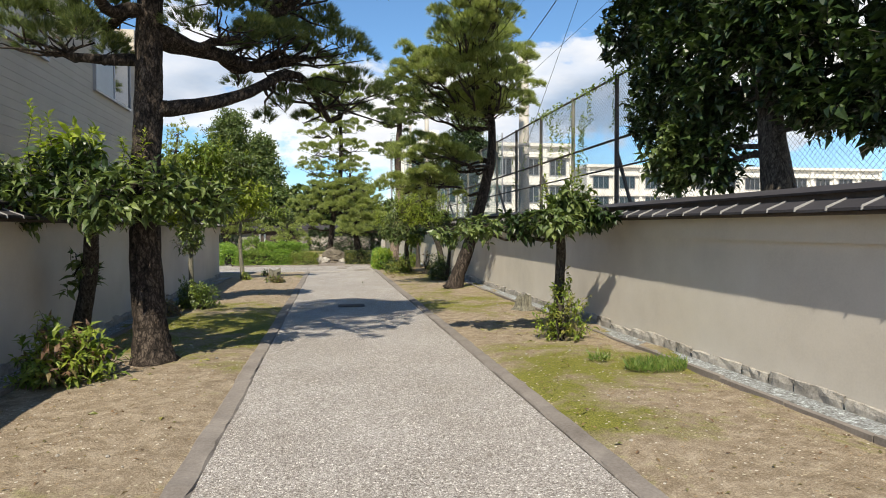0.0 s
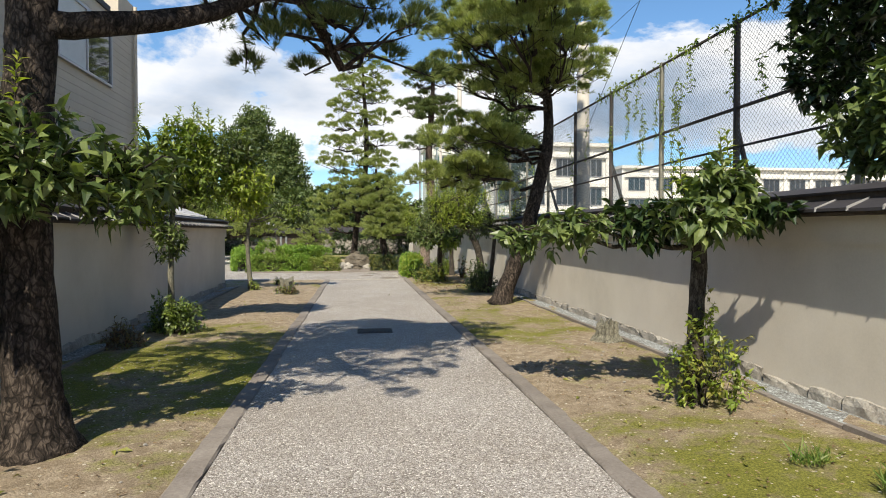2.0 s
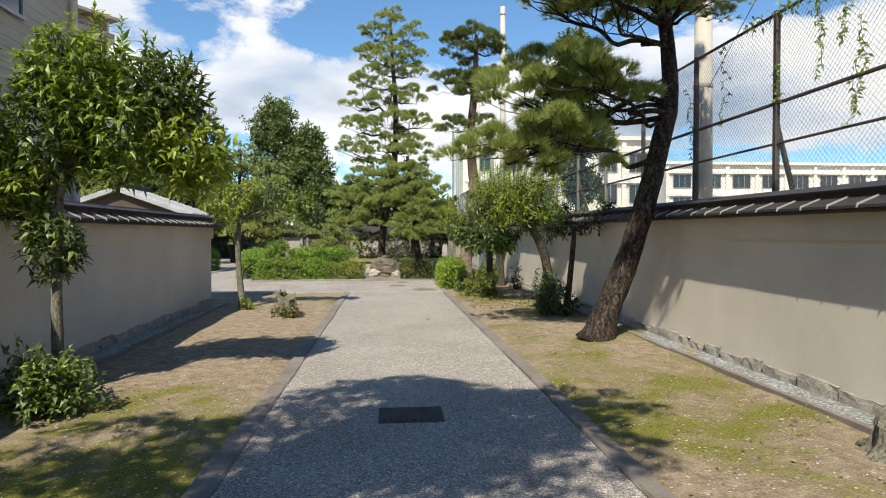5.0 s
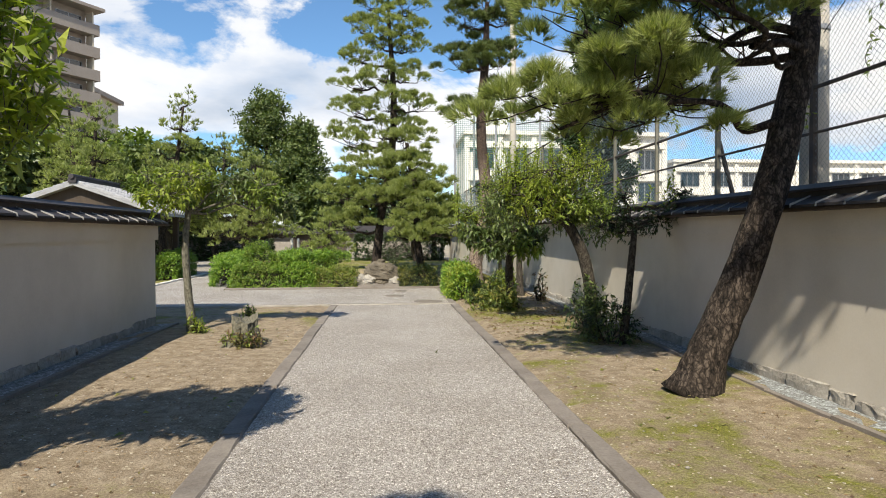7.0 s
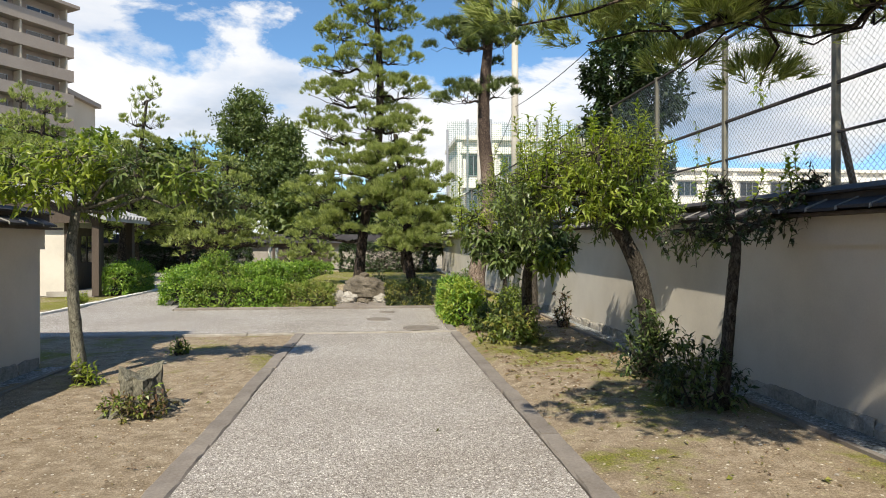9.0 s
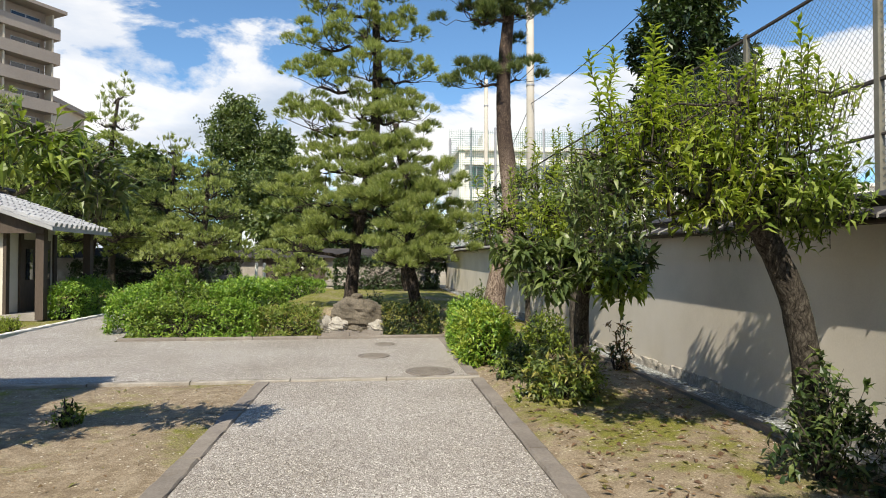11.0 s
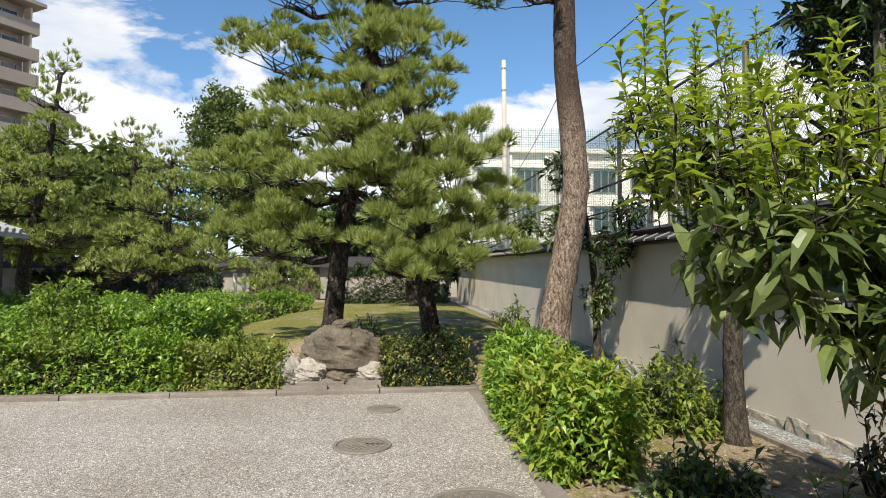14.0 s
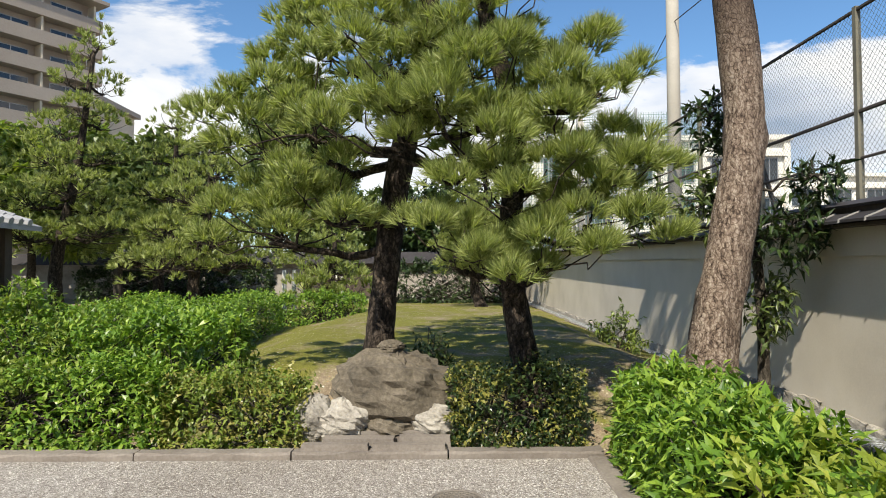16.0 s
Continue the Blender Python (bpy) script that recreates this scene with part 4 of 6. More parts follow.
def gate_house():
    """The small gatehouse by the drive: a tiled roof with curved rows, plaster and dark posts."""
    root = thing("gatehouse", (-10.8, 36.0, 0), "small plastered gatehouse with a grey tiled gable roof", "gatehouse")
    Geo().box(-13.4, 33.3, 0, -8.9, 35.8, 2.45).done("wall", "plaster", root)
    for y in (33.35, 34.0, 35.75):
        Geo().box(-8.92, y - 0.08, 0, -8.84, y + 0.08, 2.3).done("post", "dark", root)
    d = Geo().box(-8.93, 34.1, 0.1, -8.86, 35.5, 2.1).done("door", "dark", root)
    for y in (34.2, 34.65, 35.1):
        Geo().box(-8.865, y, 1.0, -8.84, y + 0.32, 1.85).done("pane", "glass", d)
    Geo().box(-9.4, 33.2, -0.02, -7.9, 35.9, 0.14).done("step", "band", root)
    for x, y in ((-7.95, 33.2), (-7.95, 35.8)):
        Geo().box(x - 0.1, y - 0.1, 0, x + 0.1, y + 0.1, 2.4).done("post", "dark", root)
    # the roof: ridge along y
    ridge_x, eave_x, zr, ze, ya, yb = -10.35, -7.45, 3.42, 2.38, 32.7, 36.2
    for sgn in (1, -1):
        g = Geo()
        ex = eave_x if sgn > 0 else 2 * ridge_x - eave_x
        g.add([(ridge_x, ya, zr), (ex, ya, ze), (ex, yb, ze), (ridge_x, yb, zr), (ridge_x, ya, zr - 0.1), (ex, ya, ze - 0.1), (ex, yb, ze - 0.1), (ridge_x, yb, zr - 0.1)],
              q=[(0, 1, 2, 3), (4, 7, 6, 5), (1, 5, 6, 2), (0, 4, 5, 1), (3, 2, 6, 7)])
        roof = g.done("roof", "kawara", root)
        for i in range(int((yb - ya) / 0.27)):
            y = ya + 0.12 + i * 0.27
            g = Geo()
            for k in range(9):
                s0, s1 = k / 9, (k + 1) / 9 + 0.01
                p0 = np.array([ridge_x + (ex - ridge_x) * s0, y, zr + (ze - zr) * s0 + 0.035])
                p1 = np.array([ridge_x + (ex - ridge_x) * s1, y, zr + (ze - zr) * s1 + 0.055])
                g.tube([p0, p1], [0.07, 0.078], 6)
            g.done("roll_tile", "kawara", roof)
    g = Geo().box(ridge_x - 0.13, ya - 0.05, zr - 0.02, ridge_x + 0.13, yb + 0.05, zr + 0.16)
    g.tube([(ridge_x, ya - 0.1, zr + 0.2), (ridge_x, yb + 0.1, zr + 0.2)], 0.09, 8)
    g.done("ridge", "tile", root)
    Geo().add([(ridge_x, ya + 0.3, zr - 0.1), (-13.1, ya + 0.3, 2.3), (-7.7, ya + 0.3, 2.3), (ridge_x, ya + 0.36, zr - 0.1), (-13.1, ya + 0.36, 2.3), (-7.7, ya + 0.36, 2.3)], t=[(0, 1, 2), (3, 5, 4)]).done("gable", "dark", root)
    Geo().box(-12.9, ya + 0.28, 2.22, -7.8, ya + 0.4, 2.34).done("beam", "dark", root)
    return root


gate_house()


def apartment():
    """Built with its balcony front along its own x, then turned to where it stands."""
    root = thing("apartment_building", (0, 0, 0), "tan tiled apartment block with rows of balconies", "building")
    Geo().box(-34, 1.6, 0, -0.9, 16, 32.0).done("wall", "tan", root)
    Geo().box(-34.5, -0.5, 32.0, 0.5, 16.5, 32.4).done("roof", "tan", root)
    for i in range(10):
        z = 2.0 + i * 3.0
        Geo().box(-34, 0, z - 0.25, 0, 1.6, z).box(-34, 0, z, 0, 0.15, z + 1.15).box(-0.15, 0.15, z, 0, 1.6, z + 1.15).done("balcony", "tan", root)
        for k in range(6):
            window(root, "x", 1.57, -1, -32.4 + 5.5 * k, -29.0 + 5.5 * k, z + 0.2, z + 2.2, 2, 0.1, bar=0.09)
            Geo().box(-28.4 + 5.5 * k, 0.2, z + 1.2, -28.2 + 5.5 * k, 1.55, z + 2.7).done("screen", "cream", root)
    root.location, root.rotation_euler, root.scale = (-29.6, 79.0, 0), (0, 0, radians(58)), (0.79, 0.79, 0.79)
    return root


apartment()


def low_block():
    root = thing("annex_building", (-38, 88, 0), "cream rendered lower block with a flat roof", "building")
    Geo().box(-58, 84, 0, -33.6, 93, 18.4).done("wall", "cream", root)
    Geo().box(-58.3, 83.6, 18.4, -33.0, 93.3, 18.9).done("roof", "tan", root)
    for k in range(5):
        window(root, "x", 83.97, -1, -56 + 4.5 * k, -54.6 + 4.5 * k, 15.4, 16.6, 2, 0.1, bar=0.09)
    return root


low_block()


def yellow_house():
    root = thing("far_house", (-24, 62, 0), "small yellow-ochre house with a blue roof edge", "house")
    Geo().box(-36, 60, 0, -21.5, 68, 6.6).done("wall", "cream", root)
    Geo().box(-36.3, 59.5, 6.6, -21.0, 68.4, 7.3).done("roof", "net", root)
    for x in (-33, -28, -24.6):
        window(root, "x", 59.97, -1, x, x + 1.6, 4.2, 5.5, 2, 0.1, bar=0.1)
    return root


yellow_house()


def school_wing(at, x0, x1, y0, y1, floors, storey, base, pitch, label, pent=False):
    root = thing("school_building", at, label, "building", "school buildings")
    top = base + floors * storey + 0.9
    Geo().box(x0, y0 + 0.3, 0, x1, y1, top).done("wall", "white", root)
    Geo().box(x0 - 0.4, y0 - 0.3, top, x1 + 0.4, y1 + 0.3, top + 0.45).done("roof", "white", root)
    if pent:
        Geo().box(x0 + 2.5, y0 + 2, top + 0.4, x0 + 5.0, y0 + 5, top + 2.2).done("water_tank", "white", root)
    n = int((x1 - x0) / pitch)
    for f in range(floors):
        z = base + f * storey
        Geo().box(x0, y0 - 0.15, z + storey - 0.55, x1, y0 + 0.3, z + storey - 0.1).done("ledge", "white", root)
        for k in range(n):
            a = x0 + (k + 0.5) * (x1 - x0) / n
            window(root, "x", y0 + 0.28, -1, a - pitch * 0.33, a + pitch * 0.33, z + 0.75, z + storey - 0.65, 3, 0.16, bar=0.1)
    for k in range(n + 1):
        a = x0 + k * (x1 - x0) / n
        Geo().box(a - 0.28, y0 - 0.05, 0, a + 0.28, y0 + 0.3, top).done("pilaster", "white", root)
    return root


school_wing((20.8, 84, 0), 9.4, 32.4, 79.5, 90, 3, 3.7, 1.0, 3.6, "white three-storey school wing with large windows", True)
school_wing((70, 108, 0), 44.5, 104, 102, 112, 3, 3.6, 1.2, 4.6, "long white school building with rows of dark windows")


# ---- fence, poles and wires beyond the east wall ----
FENCE_X, TOPS = 5.6, (4.52, 3.31, 2.76)


def mesh_fence():
    root = thing("mesh_fence", (FENCE_X, 20, 0), "tall wire mesh fence on weathered steel posts, vines on it", "fence")
    y0, y1 = -3.0, 52.0
    for k in range(25):
        y = -2.4 + k * 2.207
        Geo().box(FENCE_X - 0.035, y - 0.035, -0.05, FENCE_X + 0.035, y + 0.035, 4.56, taper=0.004).done("post", "rust" if k in (6, 8, 9) else "steel", root)
        if k % 2 == 0:
            Geo().tube([(FENCE_X + 0.05, y + 0.05, 3.0), (FENCE_X + 1.1, y + 0.4, 0)], 0.04, 6).done("brace", "rust", root)
    for z in TOPS:
        Geo().tube([(FENCE_X, y0, z), (FENCE_X, y1, z)], 0.026 if z != 2.76 else 0.018, 6).done("rail", "rust", root)
    g = Geo()
    r, step, z0, z1 = 0.0026, 0.078, 1.2, 4.5
    h = z1 - z0
    for sgn in (1, -1):
        s = np.arange(y0 - h, y1, step)
        a = np.stack([np.full_like(s, FENCE_X - 0.03 * sgn * 0.1), s, np.full_like(s, z0 if sgn > 0 else z1)], 1)
        b = a + (0, h, h * sgn)
        corner = [(r, 0, 0), (-r * 0.5, r * 0.87, 0), (-r * 0.5, -r * 0.87, 0)]
        v = np.stack([a + c for c in corner] + [b + c for c in corner], 1).reshape(-1, 3)
        q = (np.arange(len(s))[:, None, None] * 6 + np.array([(0, 1, 4, 3), (1, 2, 5, 4), (2, 0, 3, 5)])).reshape(-1, 4)
        g.add(v, q=q)
    g.done("wire_mesh", "wire", root, kind="stuff")
    vines, stems = Geo(), Geo()
    for y in np.concatenate([RNG.uniform(9, 15, 16), RNG.uniform(15, 26, 8)]):
        n = 16
        ln = RNG.uniform(0.4, 1.5)
        top = RNG.uniform(3.3, 4.55)
        line = np.stack([FENCE_X - 0.06 + RNG.normal(0, 0.03, n), y + np.cumsum(RNG.normal(0, 0.02, n)), np.linspace(top, top - ln, n)], 1)
        stems.tube(line, 0.004, 3, caps=False)
        p = np.repeat(line, 3, 0)
        d = RNG.normal(size=p.shape) * (0.6, 1, 0.4) - (0.2, 0, 0.6)
        vines.leaves(p, d, unit(RNG.normal(size=p.shape) + (-1, 0, 0.5)), RNG.uniform(0.05, 0.1, len(p)), 0.03)
    for k in range(70):
        y = RNG.uniform(9, 16)
        p = np.array([[FENCE_X - 0.05, y, 4.52]]) + RNG.normal(0, 0.05, (7, 3))
        vines.leaves(p, RNG.normal(size=(7, 3)) - (0, 0, 0.5), unit(RNG.normal(size=(7, 3)) + (0, 0, 1)), RNG.uniform(0.05, 0.11, 7), 0.035)
    stems.done("vine_stem", "dark_bark", root, kind="stuff")
    vines.done("vine_foliage", "leaf_mid", root, kind="stuff")


mesh_fence()


def utility_pole(x, y, h, r0, r1, label, bands=True):
    root = thing("utility_pole", (x, y, 0), label, "pole", "concrete poles")
    Geo().tube([(x, y, -0.05), (x, y, h)], [r0, r1], 20).done("shaft", "pole", root, smooth=True)
    if bands:
        for z in (h - 0.4, h - 1.4, h * 0.6):
            Geo().tube([(x, y, z), (x, y, z + 0.06)], [r0 * 0.93, r0 * 0.93], 16).done("steel_band", "frame", root)
    return root


utility_pole(6.0, 18.0, 6.95, 0.19, 0.14, "weathered concrete pole behind the mesh fence")
utility_pole(5.95, 37.3, 12.7, 0.16, 0.12, "tall concrete pole beyond the garden wall")
utility_pole(6.3, 48.0, 11.0, 0.13, 0.1, "tall concrete pole beyond the garden wall")


def cable(a, b, sag, r=0.012):
    root = thing("overhead_cable", tuple(a), "thin black overhead cable between poles", "cable", "overhead cables")
    s = np.linspace(0, 1, 24)
    p = np.outer(1 - s, a) + np.outer(s, b)
    p[:, 2] -= sag * 4 * s * (1 - s)
    Geo().tube(p, r, 4).done("wire", "cable", root)


cable((5.95, 37.3, 7.0), (5.9, 8.0, 8.8), 1.2, 0.014)
cable((6.0, 18.0, 6.2), (9.5, -8.0, 11.5), 0.3, 0.007)
cable((6.0, 18.0, 4.0), (6.1, 9.0, 11.0), 0.1, 0.007)
cable((6.3, 48.0, 5.2), (5.95, 37.3, 7.0), 0.3, 0.012)


def ball_net():
    root = thing("ball_net", (6.8, 67, 0), "tall green ball-catching net on pale steel poles", "net")
    for x, y in ((6.6, 66.5), (8.4, 66.8), (10.4, 66.6), (14.5, 66.6), (19, 66.6)):
        Geo().tube([(x, y, 0), (x, y, 12.6 if x > 8 else 11.6)], 0.1, 8).done("pole", "frame", root)
    g = Geo()
    for k in range(70):
        x = 6.6 + k * 0.18
        g.tube([(x, 66.7, 0.5), (x, 66.7, 12.4)], 0.012, 3, caps=False)
    for k in range(66):
        z = 0.5 + k * 0.18
        g.tube([(6.6, 66.7, z), (19, 66.7, z)], 0.012, 3, caps=False)
    g.done("netting", "net", root, kind="stuff")


ball_net()


def far_wall():
    root = thing("precinct_wall", (-3, 55, 0), "low white plastered precinct wall with a tiled roof", "wall")
    Geo().box(-22, 56, 0, 4.6, 56.4, 1.75).done("plaster", "band", root)
    g = Geo().add([(-22.4, 55.5, 1.75), (5, 55.5, 1.75), (5, 56.2, 2.35), (-22.4, 56.2, 2.35), (-22.4, 56.9, 1.75), (5, 56.9, 1.75)], q=[(0, 1, 2, 3), (3, 2, 5, 4), (0, 4, 5, 1)])
    g.done("roof", "tile", root)
    for x in (-6.3, -4.6):
        Geo().box(x - 0.12, 55.8, 0, x + 0.12, 56.0, 1.8).done("post", "dark", root)
    Geo().box(-6.3, 55.9, 0.05, -2.6, 55.98, 1.72).done("gate_panel", "dark", root)


far_wall()


def white_rail():
    root = thing("low_gate", (-3.6, 46.0, 0), "low gate between white-capped posts with thin dark rails", "gate")
    for x in (-4.95, -4.6, -3.1, -2.85):
        Geo().box(x - 0.07, 45.93, 0, x + 0.07, 46.07, 1.45, taper=0.01).done("post", "white", root)
    for z in (0.5, 0.85, 1.2):
        Geo().tube([(-4.6, 46, z), (-3.1, 46, z)], 0.015, 5).done("rail", "rust", root)
    Geo().tube([(-4.6, 46, 0.5), (-3.1, 46, 1.2)], 0.012, 5).done("rail", "rust", root)
    Geo().tube([(-4.6, 46, 1.2), (-3.1, 46, 0.5)], 0.012, 5).done("rail", "rust", root)


white_rail()

# ---- rocks, covers and stumps ----


def manhole(x, y, r, label, name="manhole_cover", dots=True):
    root = thing(name, (x, y, 0), label, "manhole cover", "covers in the gravel")
    n = 36
    a = np.linspace(0, 2 * np.pi, n, endpoint=False)
    ring = lambda rad, z: np.stack([x + rad * np.cos(a), y + rad * np.sin(a), np.full(n, z)], 1)
    rim = Geo().add(np.vstack([ring(r * 1.14, 0.004), ring(r * 1.13, 0.016), ring(r * 1.0, 0.016), ring(r * 0.99, 0.004)]),
                    q=[(k * n + i, k * n + (i + 1) % n, (k + 1) * n + (i + 1) % n, (k + 1) * n + i) for k in range(3) for i in range(n)])
    rim.done("rim", "kerb", root)
    g = Geo().add(np.vstack([ring(r * 0.98, 0.004), ring(r * 0.97, 0.014), [(x, y, 0.014)]]),
                  t=[(n + i, n + (i + 1) % n, 2 * n) for i in range(n)], q=[(i, (i + 1) % n, n + (i + 1) % n, n + i) for i in range(n)])
    if dots:
        for k in range(5):
            for i in range(6 * k + 1):
                rad, an = r * 0.2 * k, i * 2 * math.pi / max(1, 6 * k)
                px, py = x + rad * math.cos(an), y + rad * math.sin(an)
                g.box(px - 0.014, py - 0.014, 0.013, px + 0.014, py + 0.014, 0.021, taper=0.003)
    g.done("lid", "iron", root)


manhole(1.34, 24.66, 0.29, "round brown iron manhole cover set in the gravel")
manhole(0.58, 26.13, 0.22, "round studded iron cover set in the gravel")
manhole(0.77, 27.52, 0.16, "small round iron cover set in the gravel")


def drain():
    root = thing("drain_grate", (0.51, 12.4, 0), "dark iron drain grate set in the gravel walk", "drain")
    Geo().box(0.24, 12.2, -0.01, 0.78, 12.62, 0.008).done("frame", "rust", root)
    for k in range(8):
        Geo().box(0.27 + k * 0.062, 12.23, 0.006, 0.3 + k * 0.062, 12.59, 0.016).done("bar", "rust", root)


drain()


def boulder(at, r, seed, label, mat="rock", group="garden rocks"):
    g = Geo().rock(at, r, seed, 22, 32)
    ob = g.done("boulder", mat, None, at=at)
    return tagged(ob, label, "rock", group)


boulder((0.27, 29.15, 0.41), (0.58, 0.45, 0.38), 3, "large brown-grey garden boulder under the pine")
boulder((-0.42, 28.85, 0.18), (0.2, 0.2, 0.24), 5, "weathered grey rock beside the boulder", "stone")
boulder((-0.14, 28.84, 0.22), (0.28, 0.2, 0.2), 6, "weathered grey rock beside the boulder", "stone")
boulder((0.22, 28.9, 0.12), (0.26, 0.2, 0.16), 8, "brown rock at the boulder's foot")
boulder((0.58, 28.86, 0.17), (0.24, 0.18, 0.16), 9, "pale grey rock at the boulder's foot", "stone")
boulder((0.22, 29.2, 0.765), (0.13, 0.11, 0.08), 12, "small brown stone lying on the boulder")


def stone_steps():
    root = thing("stone_apron", (0.2, 28.55, 0), "flat slate slabs laid before the garden boulder", "paving")
    for x0, x1, y0, y1, z in ((-0.45, 0.1, 28.44, 28.56, 0.1), (0.12, 0.72, 28.44, 28.56, 0.1), (-0.3, 0.3, 28.57, 28.7, 0.115), (0.32, 0.76, 28.57, 28.7, 0.12), (-0.05, 0.7, 28.71, 28.86, 0.13)):
        Geo().box(x0, y0, -0.02, x1, y1, z, taper=0.012, wob=0.006).done("slab", "kerb", root)
    for k in range(26):
        x, y = -0.36 + (k % 6) * 0.058 + RNG.normal(0, 0.006), 28.72 + (k // 6) * 0.055
        Geo().rock((x, y, 0.1), (0.03, 0.028, 0.03), 40 + k, 5, 8).done("cobble", "stone", root)


stone_steps()


def stump(x, y, r, h, label, seed, mat="grey_bark"):
    root = thing("tree_stump", (x, y, 0), label, "tree stump", "stumps")
    rng = np.random.default_rng(seed)
    n, sides = 9, 22
    th = np.linspace(0, 2 * np.pi, sides, endpoint=False)
    flute = 1 + 0.14 * np.sin(5 * th + seed) + 0.08 * np.sin(9 * th)
    z = np.linspace(-0.03, h, n)
    rr = (r * (1 + 0.75 * np.exp(-np.maximum(z, 0) / 0.07)))[:, None] * flute * (1 + 0.04 * rng.normal(size=(n, sides)))
    zz = z[:, None] + np.zeros(sides)
    zz[-1] += 0.05 * np.sin(2 * th + seed) + 0.03 * rng.normal(size=sides)
    v = np.stack([x + rr * np.cos(th), y + rr * np.sin(th), zz], -1).reshape(-1, 3)
    g = Geo().add(np.vstack([v, [(x, y, h - 0.03)]]), t=[(n * sides, (n - 1) * sides + i, (n - 1) * sides + (i + 1) % sides) for i in range(sides)],
                  q=[(k * sides + i, k * sides + (i + 1) % sides, (k + 1) * sides + (i + 1) % sides, (k + 1) * sides + i) for k in range(n - 1) for i in range(sides)])
    g.done("wood", mat, root)
    roots = Geo()
    for a in rng.uniform(0, 6.28, 6):
        e = (x + math.cos(a) * r * rng.uniform(1.8, 2.6), y + math.sin(a) * r * rng.uniform(1.8, 2.6), -0.02)
        roots.tube(bend((x + math.cos(a) * r * 0.8, y + math.sin(a) * r * 0.8, h * 0.3), e, 5, 0.02), np.linspace(r * 0.32, r * 0.1, 5), 6, 0.1)
    roots.done("root_flare", mat, root)


stump(3.78, 11.1, 0.13, 0.24, "weathered grey tree stump in the moss", 4)
stump(-1.6, 19.2, 0.16, 0.36, "hollow weathered stump ringed by seedlings", 7)
stump(-2.85, 11.35, 0.12, 0.2, "old stump overgrown with withered shoots", 9)

# ---- pines ----
pine("old black pine with a dark furrowed trunk beside the walk",
     [(-1.95, 7.25, -0.05), (-2.0, 7.25, 0.6), (-2.03, 7.25, 1.6), (-1.98, 7.28, 2.9), (-1.94, 7.3, 4.2), (-1.8, 7.3, 5.6)], [0.2, 0.18, 0.165, 0.155, 0.14, 0.09],
     [(0.1, 9.0, 3.4, 0.9, 0.75, 0.34, (-1.98, 7.28, 2.95), (-1.5, 7.5, 3.05), (-1.0, 7.95, 3.3), (-0.35, 8.6, 3.75)), (-0.7, 9.1, 4.2, 0.75, 0.7, 0.3), (-0.2, 8.6, 4.2, 0.85, 0.7, 0.3), (-1.05, 7.6, 4.1, 0.6, 0.6, 0.26), (-3.1, 7.4, 3.75, 0.8, 0.7, 0.26), (-2.9, 7.9, 4.3, 0.8, 0.7, 0.28),
      # last six pads: out of view, added to deepen the shadow on the walk
      (-1.3, 8.3, 5.0, 0.85, 0.8, 0.3), (-2.4, 7.0, 5.1, 0.9, 0.9, 0.3), (-1.7, 7.4, 5.9, 0.9, 0.9, 0.35), (0.1, 8.0, 4.9, 0.8, 0.8, 0.3), (-2.6, 6.2, 4.3, 0.7, 0.6, 0.26), (-0.7, 6.2, 5.6, 0.9, 0.8, 0.3), (-1.5, 5.6, 6.0, 0.9, 0.8, 0.3), (-0.9, 7.0, 5.9, 0.9, 0.8, 0.3), (-1.9, 6.4, 5.3, 0.8, 0.8, 0.3), (-2.2, 5.2, 4.9, 0.7, 0.7, 0.28), (-1.2, 5.0, 4.9, 0.75, 0.7, 0.28)],
     needle="needle_dark", tufts=165, length=0.12, width=0.0016, count=18, limb=0.075)
